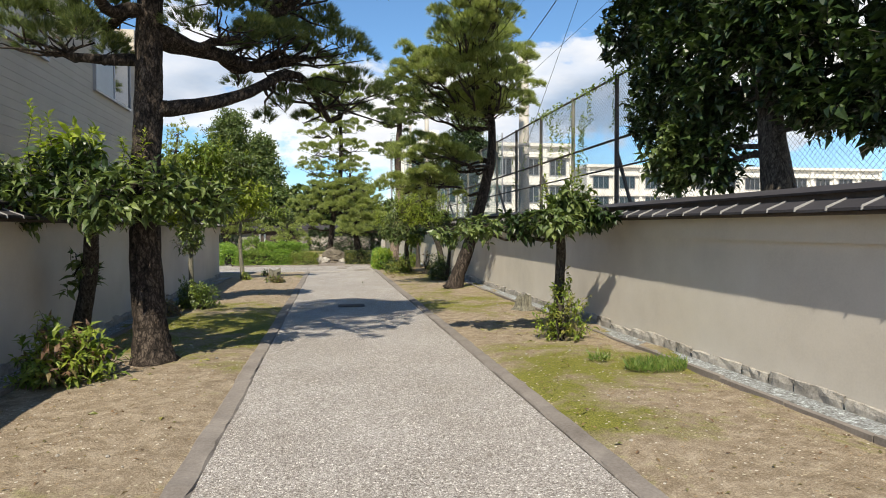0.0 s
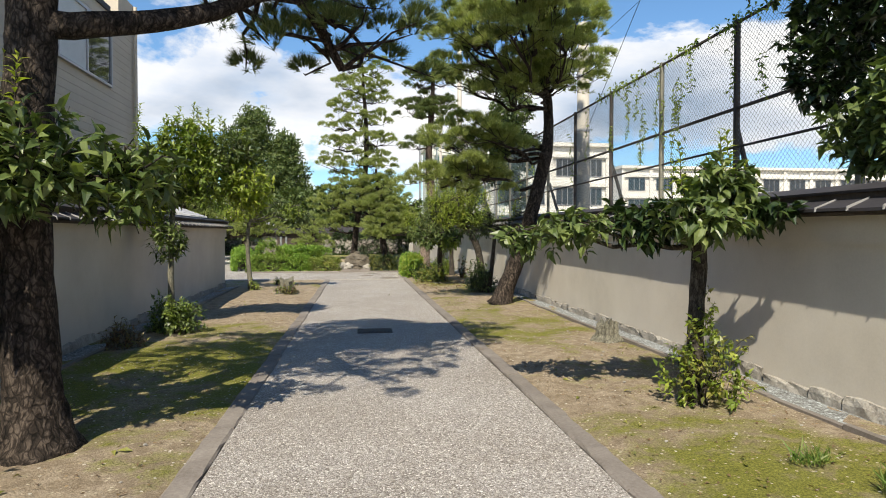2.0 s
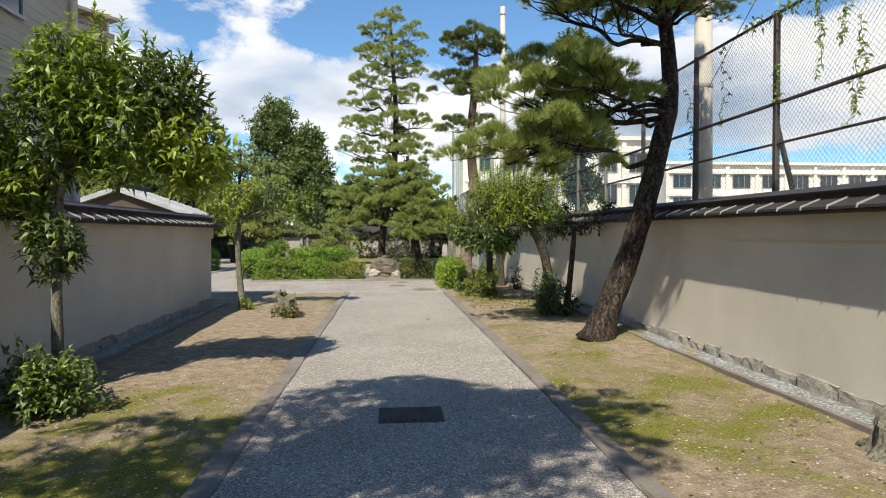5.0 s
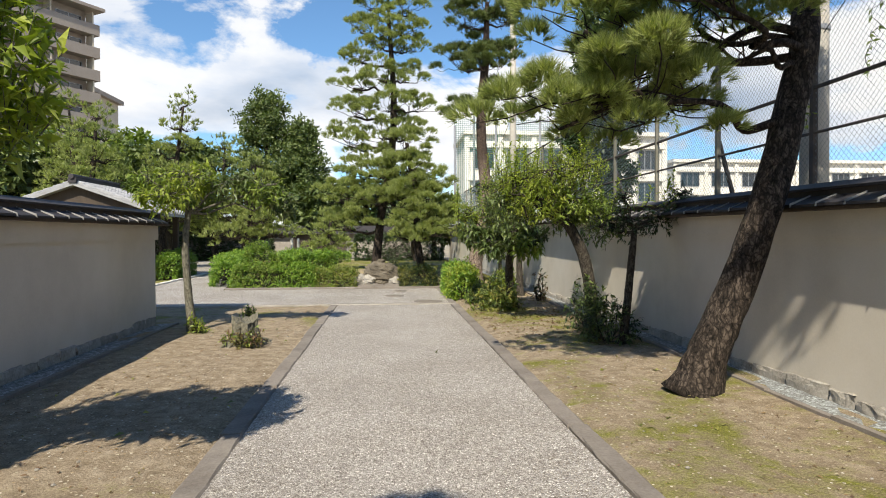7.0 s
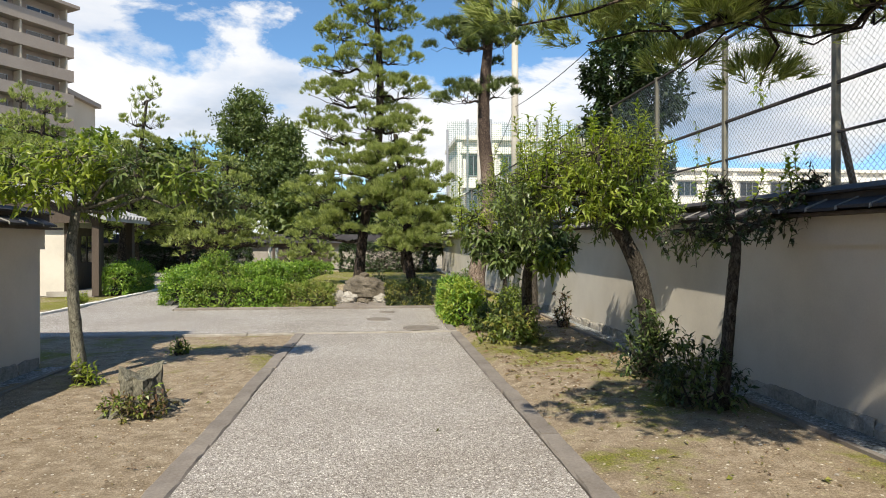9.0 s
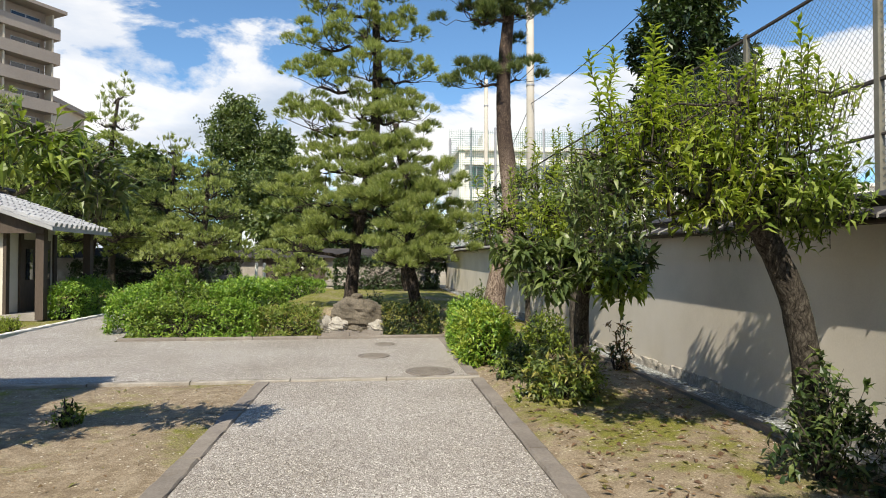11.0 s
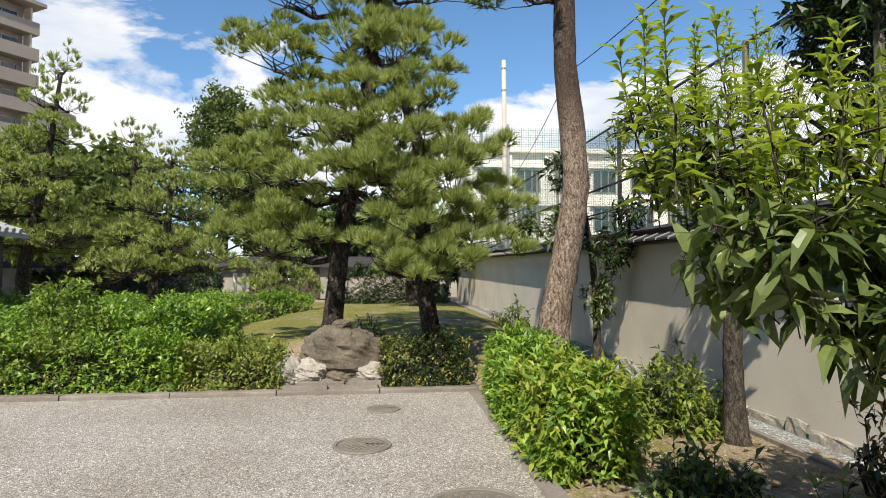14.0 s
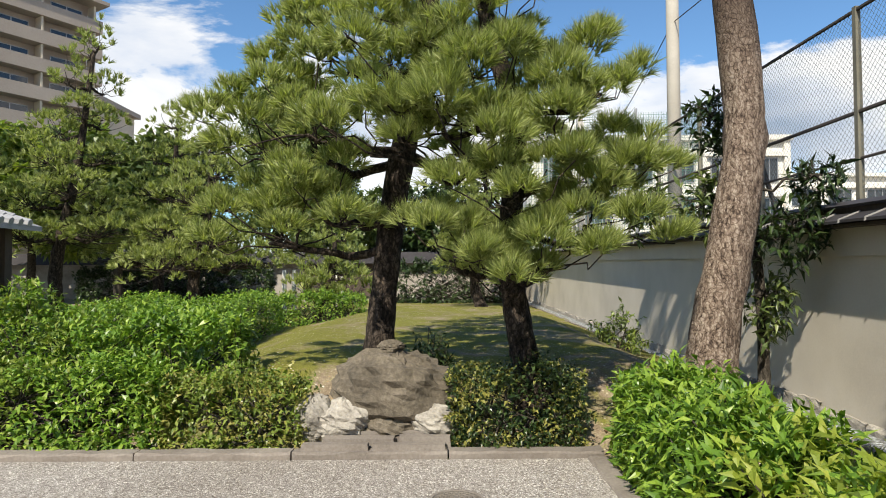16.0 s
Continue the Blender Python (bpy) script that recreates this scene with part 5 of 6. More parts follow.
pine("leaning black pine with a scarred trunk beside the wall",
     [(3.4, 16.1, -0.05), (3.52, 16.05, 0.4), (3.73, 15.98, 0.95), (3.99, 15.85, 1.9), (4.25, 15.9, 2.8), (4.42, 15.96, 3.5), (4.52, 16.3, 4.6), (4.3, 16.4, 5.8), (4.2, 16.2, 6.9)], [0.2, 0.185, 0.17, 0.15, 0.14, 0.125, 0.1, 0.08, 0.05],
     [(4.2, 16.3, 7.0, 0.9, 0.9, 0.35), (3.7, 14.6, 6.5, 0.85, 0.8, 0.3), (3.1, 14.2, 5.6, 0.75, 0.75, 0.28), (4.5, 14.8, 5.9, 0.8, 0.7, 0.28), (2.5, 14.5, 5.1, 0.65, 0.65, 0.26), (2.2, 14.2, 5.5, 0.7, 0.7, 0.28), (4.9, 16.0, 5.5, 0.8, 0.8, 0.26), (3.9, 15.6, 5.0, 0.8, 0.8, 0.28),
      # pads at y 11.3 to 12.0: added, mostly unseen, to shade the wall
      (2.25, 16.0, 3.6, 0.65, 0.6, 0.26), (2.95, 15.9, 3.65, 0.6, 0.6, 0.26), (2.9, 15.1, 3.6, 0.55, 0.5, 0.25), (2.5, 13.9, 5.3, 0.65, 0.6, 0.28), (2.6, 15.6, 2.95, 0.6, 0.6, 0.24), (3.35, 15.6, 3.35, 0.55, 0.55, 0.24), (3.0, 13.4, 5.15, 0.6, 0.6, 0.28), (3.65, 13.2, 5.35, 0.6, 0.6, 0.28), (2.9, 12.8, 5.8, 0.6, 0.6, 0.28), (4.1, 13.8, 5.1, 0.6, 0.6, 0.28), (3.5, 12.4, 6.1, 0.6, 0.6, 0.28), (2.8, 12.0, 5.9, 0.65, 0.65, 0.3), (3.4, 11.6, 6.3, 0.65, 0.65, 0.3), (2.65, 11.3, 6.4, 0.6, 0.6, 0.3), (2.1, 16.3, 2.75, 0.75, 0.75, 0.28, (4.4, 15.96, 3.45), (3.9, 16.0, 3.5), (3.2, 16.05, 3.05)), (2.95, 16.2, 2.8, 0.75, 0.75, 0.28, (4.4, 15.96, 3.45), (3.9, 16.0, 3.5), (3.4, 16.05, 3.15)), (2.6, 15.4, 4.7, 0.7, 0.7, 0.3), (3.35, 15.2, 4.6, 0.7, 0.7, 0.3), (4.05, 15.2, 4.7, 0.65, 0.65, 0.3), (4.75, 15.5, 4.9, 0.65, 0.65, 0.3)],
     tufts=255, length=0.125, width=0.0015, count=18, limb=0.032)
pine("tall cloud-pruned pine rising in many tiers behind the boulder",
     [(0.05, 29.6, 0.4), (0.1, 29.6, 1.1), (0.24, 29.6, 2.3), (0.55, 29.7, 4.0), (0.62, 29.6, 6.0), (0.5, 29.6, 8.0), (0.45, 29.6, 9.2)], [0.15, 0.13, 0.125, 0.11, 0.09, 0.06, 0.03],
     [(0.44, 29.6, 9.2, 0.5, 0.5, 0.22), (-0.15, 29.6, 8.7, 0.55, 0.5, 0.22), (1.1, 29.6, 8.55, 0.6, 0.5, 0.22), (-0.4, 29.7, 8.0, 0.5, 0.5, 0.2), (1.25, 29.5, 7.9, 0.5, 0.5, 0.2), (0.4, 29.3, 8.0, 0.55, 0.5, 0.22),
      (-0.43, 29.5, 7.05, 0.6, 0.55, 0.22), (1.05, 29.6, 7.4, 0.6, 0.5, 0.22), (0.3, 29.2, 7.4, 0.5, 0.5, 0.2), (-0.6, 29.6, 6.3, 0.6, 0.55, 0.22), (1.1, 29.6, 6.5, 0.65, 0.5, 0.22), (0.3, 29.1, 6.4, 0.55, 0.5, 0.22),
      (-0.6, 29.5, 5.4, 0.65, 0.6, 0.22), (1.35, 29.6, 5.6, 0.65, 0.55, 0.22), (0.4, 29.1, 5.5, 0.6, 0.5, 0.22), (-0.75, 29.5, 4.5, 0.65, 0.6, 0.22), (1.15, 29.7, 4.75, 0.65, 0.6, 0.22), (0.2, 29.1, 4.7, 0.6, 0.5, 0.22),
      (-0.4, 29.5, 3.65, 0.6, 0.55, 0.24), (0.1, 29.1, 3.6, 0.65, 0.5, 0.24), (-1.05, 29.5, 2.8, 0.65, 0.6, 0.24), (-0.5, 29.0, 2.9, 0.6, 0.5, 0.22), (-0.95, 29.4, 1.95, 0.65, 0.6, 0.22), (-0.4, 29.1, 2.15, 0.55, 0.5, 0.2),
      (1.2, 30.3, 3.8, 0.7, 0.6, 0.24), (1.3, 30.5, 2.9, 0.7, 0.6, 0.22)],
     needle="needle", tufts=180, length=0.12, width=0.0026, count=14, grow=1.16, dome=1.45, limb=0.045)
pine("spreading garden pine with long-needled low pads",
     [(1.5, 28.95, 0.3), (1.36, 28.95, 1.0), (1.28, 28.92, 1.7), (1.34, 28.9, 2.7), (1.1, 28.8, 3.6), (1.0, 28.8, 4.3)], [0.13, 0.115, 0.1, 0.09, 0.075, 0.05],
     [(0.9, 28.6, 4.3, 0.55, 0.5, 0.28), (0.6, 28.6, 3.55, 0.6, 0.5, 0.28), (1.25, 28.6, 3.65, 0.6, 0.5, 0.28), (0.4, 28.5, 2.95, 0.65, 0.5, 0.26), (1.15, 28.4, 3.0, 0.65, 0.5, 0.26), (2.05, 28.7, 3.1, 0.45, 0.4, 0.2), (0.1, 28.6, 2.6, 0.55, 0.5, 0.24),
      (0.8, 28.3, 2.55, 0.6, 0.45, 0.24), (1.7, 28.5, 2.65, 0.6, 0.5, 0.24), (2.2, 28.7, 2.4, 0.45, 0.4, 0.2), (1.25, 28.3, 2.1, 0.6, 0.45, 0.24), (1.95, 28.5, 1.95, 0.55, 0.45, 0.22), (0.75, 28.4, 1.7, 0.5, 0.4, 0.2), (1.55, 28.3, 1.62, 0.5, 0.4, 0.2), (1.15, 28.35, 1.45, 0.45, 0.35, 0.18)],
     tufts=190, length=0.14, width=0.0019, count=18, grow=1.08, dome=1.05, limb=0.04)
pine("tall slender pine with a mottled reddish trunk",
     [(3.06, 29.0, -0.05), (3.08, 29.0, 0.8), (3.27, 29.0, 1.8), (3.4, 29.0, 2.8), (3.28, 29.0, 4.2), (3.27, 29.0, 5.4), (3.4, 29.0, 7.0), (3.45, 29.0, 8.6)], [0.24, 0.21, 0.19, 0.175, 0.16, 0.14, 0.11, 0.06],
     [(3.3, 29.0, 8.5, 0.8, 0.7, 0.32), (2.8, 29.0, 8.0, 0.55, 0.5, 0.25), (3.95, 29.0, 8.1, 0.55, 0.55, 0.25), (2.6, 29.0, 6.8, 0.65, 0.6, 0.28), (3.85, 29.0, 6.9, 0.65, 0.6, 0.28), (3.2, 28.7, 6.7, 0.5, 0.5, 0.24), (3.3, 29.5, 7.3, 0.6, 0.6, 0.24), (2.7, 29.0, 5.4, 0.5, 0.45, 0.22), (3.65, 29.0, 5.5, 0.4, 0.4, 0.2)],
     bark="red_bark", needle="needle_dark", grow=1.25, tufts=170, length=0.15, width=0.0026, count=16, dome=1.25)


def far_pine(x, y, h, spread, label, tiers=9, lean=0.5, needle="needle"):
    pads = []
    for k in range(tiers):
        f = k / (tiers - 1)
        z = h * (0.32 + 0.66 * f)
        w = spread * (1.0 - 0.62 * f)
        cx = x + lean * f
        for a in np.linspace(0, 6.28, 3 if f < 0.8 else 2, endpoint=False) + k * 1.1:
            pads.append((cx + math.cos(a) * w * 0.6, y + math.sin(a) * w * 0.6, z + RNG.normal(0, 0.12), w * 0.56, w * 0.52, 0.28))
    pine(label, [(x, y, -0.05), (x - 0.3 + lean * 0.2, y, h * 0.2), (x + lean * 0.5, y, h * 0.55), (x + lean, y, h * 0.97)], [0.2, 0.17, 0.12, 0.05], pads, needle=needle, tufts=34, length=0.19, width=0.0075, count=9, limb=0.06, dome=1.25)


far_pine(-10.3, 41.5, 8.1, 2.0, "round-topped pine standing beyond the drive", 6, 0.9)
far_pine(-8.6, 44.5, 6.6, 2.2, "pine with layered pads beyond the hedge", 5, 0.4)
far_pine(-6.4, 42.0, 5.4, 2.2, "low spreading pine beyond the hedge", 5, 0.3)
far_pine(-12.6, 38.5, 7.0, 2.2, "pine leaning over the gatehouse roof", 6, 0.5)
far_pine(-2.6, 41.8, 2.6, 1.3, "low spreading pine on the mossy mound", 4, 0.2)
far_pine(-15.5, 44.0, 8.6, 2.1, "broad pine behind the gatehouse", 6, -0.4)
far_pine(2.2, 46.0, 5.5, 1.9, "pine at the far end of the garden", 6, 0.2)

# ---- leafy trees ----
LOQ = dict(length=0.14, width=0.4)
broadleaf("leaning evergreen with long drooping leaves beside the old pine",
          [(-3.1, 8.1, -0.05), (-2.98, 8.0, 0.5), (-2.82, 7.8, 1.0), (-2.68, 7.5, 1.6), (-2.5, 7.2, 2.0)], [0.12, 0.1, 0.09, 0.08, 0.055],
          [(-3.3, 7.2, 2.05, 0.7, 0.6, 0.4), (-2.6, 7.0, 2.15, 0.65, 0.55, 0.4), (-1.9, 6.85, 2.05, 0.55, 0.5, 0.36), (-1.3, 7.0, 1.92, 0.45, 0.45, 0.28), (-2.3, 6.5, 1.9, 0.5, 0.4, 0.3), (-3.9, 7.6, 1.95, 0.5, 0.5, 0.35), (-2.8, 7.3, 2.55, 0.4, 0.4, 0.26), (-2.95, 7.9, 1.1, 0.28, 0.25, 0.25)],
          ("leaf", "leaf_dark", "leaf", "leaf", "leaf", "leaf_dark", "leaf_young", "leaf"), 34, 9, 0.155, 0.38, "dark_bark", group="evergreens by the walk", spread=0.15, droop=0.4, ovate=True, shoots=scatter_shoots(9, -3.8, -1.9, 6.8, 7.4, 2.35, 2.95))
broadleaf("slim young tree with bright green lance leaves",
          [(-2.8, 13.4, -0.05), (-2.82, 13.4, 0.8), (-2.8, 13.4, 1.6), (-2.75, 13.4, 2.2)], [0.055, 0.05, 0.045, 0.03],
          [(-2.95, 13.4, 2.5, 0.65, 0.6, 0.55), (-2.2, 13.4, 2.6, 0.7, 0.6, 0.55), (-1.8, 13.4, 2.95, 0.45, 0.5, 0.4), (-3.2, 13.4, 2.15, 0.48, 0.5, 0.4), (-1.6, 13.5, 2.4, 0.45, 0.5, 0.42), (-2.55, 13.3, 3.1, 0.5, 0.5, 0.42), (-2.85, 13.4, 1.5, 0.34, 0.3, 0.34)],
          ("leaf", "leaf_mid", "leaf", "leaf_young", "leaf_young", "leaf_mid"), 78, 9, 0.135, 0.32, group="evergreens by the walk", up=0.5, shoots=scatter_shoots(18, -3.3, -1.6, 13.1, 13.7, 3.0, 3.65))
broadleaf("slim tree with a pale trunk and drooping lance leaves",
          [(-2.71, 20.54, -0.05), (-2.78, 20.54, 0.7), (-2.8, 20.5, 1.4), (-2.75, 20.5, 1.9)], [0.07, 0.06, 0.055, 0.045],
          [(-3.3, 20.4, 2.4, 0.42, 0.45, 0.24), (-2.7, 20.4, 2.5, 0.45, 0.45, 0.26), (-2.1, 20.4, 2.4, 0.42, 0.45, 0.24), (-1.6, 20.5, 2.3, 0.4, 0.42, 0.22), (-1.3, 20.6, 2.1, 0.3, 0.4, 0.22), (-2.6, 20.8, 2.15, 0.45, 0.4, 0.2), (-3.0, 20.1, 2.15, 0.4, 0.35, 0.2)],
          ("leaf_mid", "leaf_young", "leaf", "leaf_mid", "leaf"), 44, 8, 0.15, 0.28, group="evergreens by the walk", droop=0.4, hang=0.45)
broadleaf("flat-crowned evergreen with broad glossy leaves beside the wall",
          [(3.32, 7.9, -0.05), (3.3, 7.9, 0.6), (3.33, 7.9, 1.2), (3.3, 7.85, 1.55)], [0.075, 0.07, 0.07, 0.06],
          [(3.3, 7.8, 1.72, 0.5, 0.5, 0.2), (2.75, 7.8, 1.66, 0.45, 0.5, 0.2), (2.15, 7.95, 1.6, 0.4, 0.45, 0.17), (1.75, 8.2, 1.5, 0.25, 0.28, 0.15), (3.8, 7.8, 1.75, 0.4, 0.45, 0.2), (3.0, 7.3, 1.68, 0.45, 0.35, 0.2), (3.35, 7.7, 2.0, 0.4, 0.4, 0.25)],
          ("leaf", "leaf_dark", "leaf"), 46, 9, 0.135, 0.5, "dark_bark", group="evergreens by the walk", spread=0.14, up=0.1, droop=0.42, ovate=True, shoots=scatter_shoots(7, 3.0, 3.9, 7.6, 8.0, 1.95, 2.6))
broadleaf("evergreen with fresh yellow-green foliage over a crooked trunk",
          [(3.95, 20.65, -0.05), (3.88, 20.6, 0.4), (3.74, 20.55, 1.1), (3.5, 20.5, 1.6), (3.25, 20.4, 1.85)], [0.12, 0.105, 0.1, 0.09, 0.07],
          [(3.5, 20.4, 2.15, 0.6, 0.55, 0.36), (2.85, 20.4, 2.15, 0.6, 0.55, 0.36), (2.3, 20.6, 2.0, 0.42, 0.5, 0.32), (3.9, 20.6, 2.05, 0.4, 0.5, 0.32), (3.45, 20.9, 1.95, 0.4, 0.4, 0.28),
           (3.1, 20.3, 2.6, 0.55, 0.5, 0.36), (3.65, 20.4, 2.65, 0.5, 0.5, 0.36), (2.6, 20.5, 2.45, 0.4, 0.45, 0.3), (2.55, 21.4, 2.4, 0.38, 0.4, 0.34), (3.1, 21.4, 2.7, 0.45, 0.4, 0.36), (3.5, 21.6, 2.3, 0.4, 0.4, 0.34)],
          ("leaf_mid", "leaf_young", "leaf", "leaf_mid", "leaf", "leaf_young", "leaf_young", "leaf_young", "leaf_mid", "leaf_young", "leaf"), 64, 9, 0.11, 0.3, "dark_bark", group="evergreens by the wall", up=0.6, young=5,
          shoots=scatter_shoots(40, 2.3, 3.9, 20.1, 21.6, 2.5, 3.2))
broadleaf("small dark evergreen against the plastered wall",
          [(3.68, 18.7, -0.05), (3.75, 18.7, 0.6), (3.82, 18.7, 1.3), (3.85, 18.7, 1.6)], [0.06, 0.055, 0.05, 0.035],
          [(3.8, 18.7, 1.75, 0.5, 0.42, 0.22), (3.35, 18.7, 1.65, 0.38, 0.36, 0.18), (4.3, 18.6, 1.85, 0.35, 0.36, 0.2), (3.7, 18.7, 2.05, 0.2, 0.22, 0.2), (4.5, 18.6, 2.1, 0.2, 0.22, 0.22)],
          ("leaf_dark", "leaf"), 46, 8, 0.08, 0.4, "dark_bark", group="evergreens by the wall", shoots=scatter_shoots(6, 3.55, 4.5, 18.5, 18.9, 2.0, 2.5))
broadleaf("evergreen with long hanging leaves above the bush",
          [(3.05, 23.2, -0.05), (2.98, 23.2, 0.5), (2.95, 23.1, 1.0), (3.0, 23.0, 1.4)], [0.1, 0.09, 0.08, 0.065],
          [(2.9, 22.9, 1.62, 0.5, 0.5, 0.24), (2.25, 22.95, 1.6, 0.45, 0.45, 0.24), (3.4, 22.9, 1.65, 0.38, 0.4, 0.22), (2.5, 22.7, 1.36, 0.42, 0.35, 0.18), (3.15, 22.7, 1.35, 0.4, 0.35, 0.18),
           (2.55, 23.1, 2.05, 0.42, 0.42, 0.28), (3.1, 23.1, 2.25, 0.45, 0.45, 0.32), (2.1, 23.3, 1.95, 0.25, 0.3, 0.2)],
          ("leaf", "leaf", "leaf_dark", "leaf", "leaf_mid", "leaf_young", "leaf_young", "leaf_mid"), 44, 8, 0.165, 0.34, "dark_bark", group="evergreens by the wall", droop=0.45, hang=0.5, ovate=True, young=5,
          shoots=scatter_shoots(18, 1.8, 3.5, 22.8, 23.5, 1.95, 2.65))
broadleaf("evergreen with large pointed glossy leaves near the wall",
          [(3.78, 25.85, -0.05), (3.76, 25.85, 0.7), (3.74, 25.8, 1.4), (3.65, 25.75, 2.05)], [0.09, 0.08, 0.075, 0.06],
          [(3.2, 25.6, 2.35, 0.5, 0.45, 0.24), (3.75, 25.5, 2.25, 0.45, 0.42, 0.26), (4.1, 25.6, 2.5, 0.35, 0.4, 0.25), (3.5, 25.35, 2.1, 0.35, 0.3, 0.18),
           (2.9, 25.7, 2.7, 0.36, 0.36, 0.28), (3.45, 25.7, 2.8, 0.42, 0.42, 0.3), (4.0, 25.7, 2.95, 0.4, 0.4, 0.3)],
          ("leaf", "leaf", "leaf_mid", "leaf", "leaf_mid", "leaf_young", "leaf_young"), 34, 8, 0.165, 0.36, "dark_bark", group="evergreens by the wall", up=0.2, droop=0.42, hang=0.45, ovate=True, young=4,
          shoots=scatter_shoots(16, 2.7, 4.1, 25.4, 26.0, 2.85, 3.6))
broadleaf("slender evergreen behind the mottled pine",
          [(4.0, 29.9, -0.05), (4.0, 29.9, 0.8), (3.95, 29.9, 1.6), (3.8, 29.9, 2.6)], [0.06, 0.055, 0.05, 0.03],
          [(3.5, 29.8, 3.0, 0.35, 0.35, 0.4), (3.4, 29.7, 2.2, 0.4, 0.35, 0.35), (4.1, 29.5, 1.9, 0.45, 0.4, 0.35), (4.0, 29.8, 1.2, 0.3, 0.3, 0.4), (4.4, 29.6, 2.4, 0.3, 0.3, 0.3), (2.95, 30.4, 2.2, 0.35, 0.3, 0.35)],
          ("leaf_dark", "leaf"), 40, 8, 0.15, 0.3, "dark_bark", group="evergreens by the wall")
# beyond the east wall
broadleaf("large dense dark evergreen between the wall and the fence",
          [(5.05, 5.6, -0.05), (5.0, 5.6, 1.2), (5.0, 5.7, 2.2), (5.05, 5.9, 3.2), (5.05, 6.1, 4.4)], [0.19, 0.17, 0.15, 0.13, 0.08],
          [(5.0, 6.2, 3.6, 0.6, 1.3, 0.9), (5.0, 7.4, 4.2, 0.6, 1.0, 0.9), (5.05, 4.9, 3.3, 0.6, 0.9, 0.7), (5.0, 8.2, 5.2, 0.6, 0.9, 0.8), (5.1, 6.5, 5.2, 0.8, 1.5, 0.9), (5.0, 9.1, 6.0, 0.7, 0.9, 0.6), (5.1, 4.6, 4.6, 0.7, 1.1, 0.9), (4.9, 7.3, 2.7, 0.4, 0.5, 0.55), (5.05, 3.9, 3.0, 0.5, 0.7, 0.5), (4.9, 6.9, 3.2, 0.4, 0.5, 0.4), (5.1, 3.3, 3.7, 0.6, 0.8, 0.7), (5.1, 3.2, 4.8, 0.7, 0.9, 0.8), (5.1, 5.6, 4.2, 0.7, 1.3, 0.8), (5.1, 7.4, 6.0, 0.8, 1.2, 0.7), (5.0, 8.3, 3.5, 0.5, 0.6, 0.75), (4.95, 7.7, 2.55, 0.4, 0.6, 0.5), (4.95, 6.7, 2.5, 0.35, 0.5, 0.45), (5.0, 9.3, 4.9, 0.5, 0.6, 0.6), (5.0, 4.3, 2.75, 0.45, 0.8, 0.4), (5.0, 3.4, 2.8, 0.45, 0.6, 0.45), (5.0, 5.0, 2.9, 0.4, 0.6, 0.4), (5.0, 2.7, 3.3, 0.5, 0.7, 0.6)],
          ("leaf_dark", "leaf_dark", "leaf_dark", "leaf_dark", "leaf_dark", "leaf_dark", "leaf_dark", "leaf"), 46, 9, 0.16, 0.52, "dark_bark", name="large_tree", sides=16)
broadleaf("dark ivy-clad tree behind the mesh fence",
          [(6.6, 27.0, -0.05), (6.6, 27.0, 2.0), (6.5, 27.0, 4.0), (6.5, 27.0, 6.2)], [0.2, 0.18, 0.14, 0.08],
          [(5.9, 26.8, 4.2, 0.9, 0.9, 0.8), (6.0, 26.8, 5.4, 1.0, 1.0, 0.9), (6.4, 27.0, 6.6, 1.0, 1.0, 0.8), (6.6, 26.8, 3.2, 0.8, 0.8, 0.7), (6.9, 27.2, 5.0, 0.9, 0.9, 0.9), (6.3, 26.9, 7.6, 0.8, 0.8, 0.6)],
          ("leaf_dark", "leaf_dark", "leaf"), 46, 9, 0.17, 0.42, "dark_bark", name="large_tree")


def conifer(x, y, h, r, label, mat="leaf_mid"):
    """A ragged upright tree: whorls of rising boughs, each with fans of leaves."""
    root = thing("tall_tree", (x, y, 0), label, "tree", "far trees")
    Geo().tube([(x, y, -0.05), (x, y, h * 0.98)], [r * 0.09, 0.03], 10, 0.03).done("trunk", "dark_bark", root, smooth=True)
    limbs, cr = Geo(), Geo()
    for k in range(64):
        f = (k / 64) ** 0.9
        z = h * (0.2 + 0.72 * f)
        a = k * 2.4
        ln = r * (1.0 - 0.8 * f) * RNG.uniform(0.75, 1.15)
        tip = np.array([x + math.cos(a) * ln, y + math.sin(a) * ln, z + ln * RNG.uniform(0.15, 0.6)])
        line = bend((x, y, z), tip, 6, 0.1)
        limbs.tube(line, np.linspace(0.06, 0.01, 6), 4, caps=False)
        n = 60
        s = RNG.uniform(0.25, 1.05, n)[:, None]
        p = np.array([x, y, z]) + (tip - (x, y, z)) * s + RNG.normal(0, 0.26, (n, 3))
        q = np.repeat(p, 4, 0) + RNG.normal(0, 0.1, (n * 4, 3))
        cr.leaves(q, RNG.normal(size=q.shape) + (0, 0, 0.6), unit(RNG.normal(size=q.shape) + (0, 0, 0.6)), RNG.uniform(0.2, 0.42, len(q)), 0.14)
    limbs.done("branchwork", "dark_bark", root)
    cr.done("crown", mat, root, kind="stuff")


conifer(-9.1, 61.0, 13.6, 4.6, "tall ragged green tree beyond the precinct wall", "leaf")
conifer(-6.2, 60.0, 11.0, 3.4, "tall ragged green tree beyond the precinct wall", "leaf")


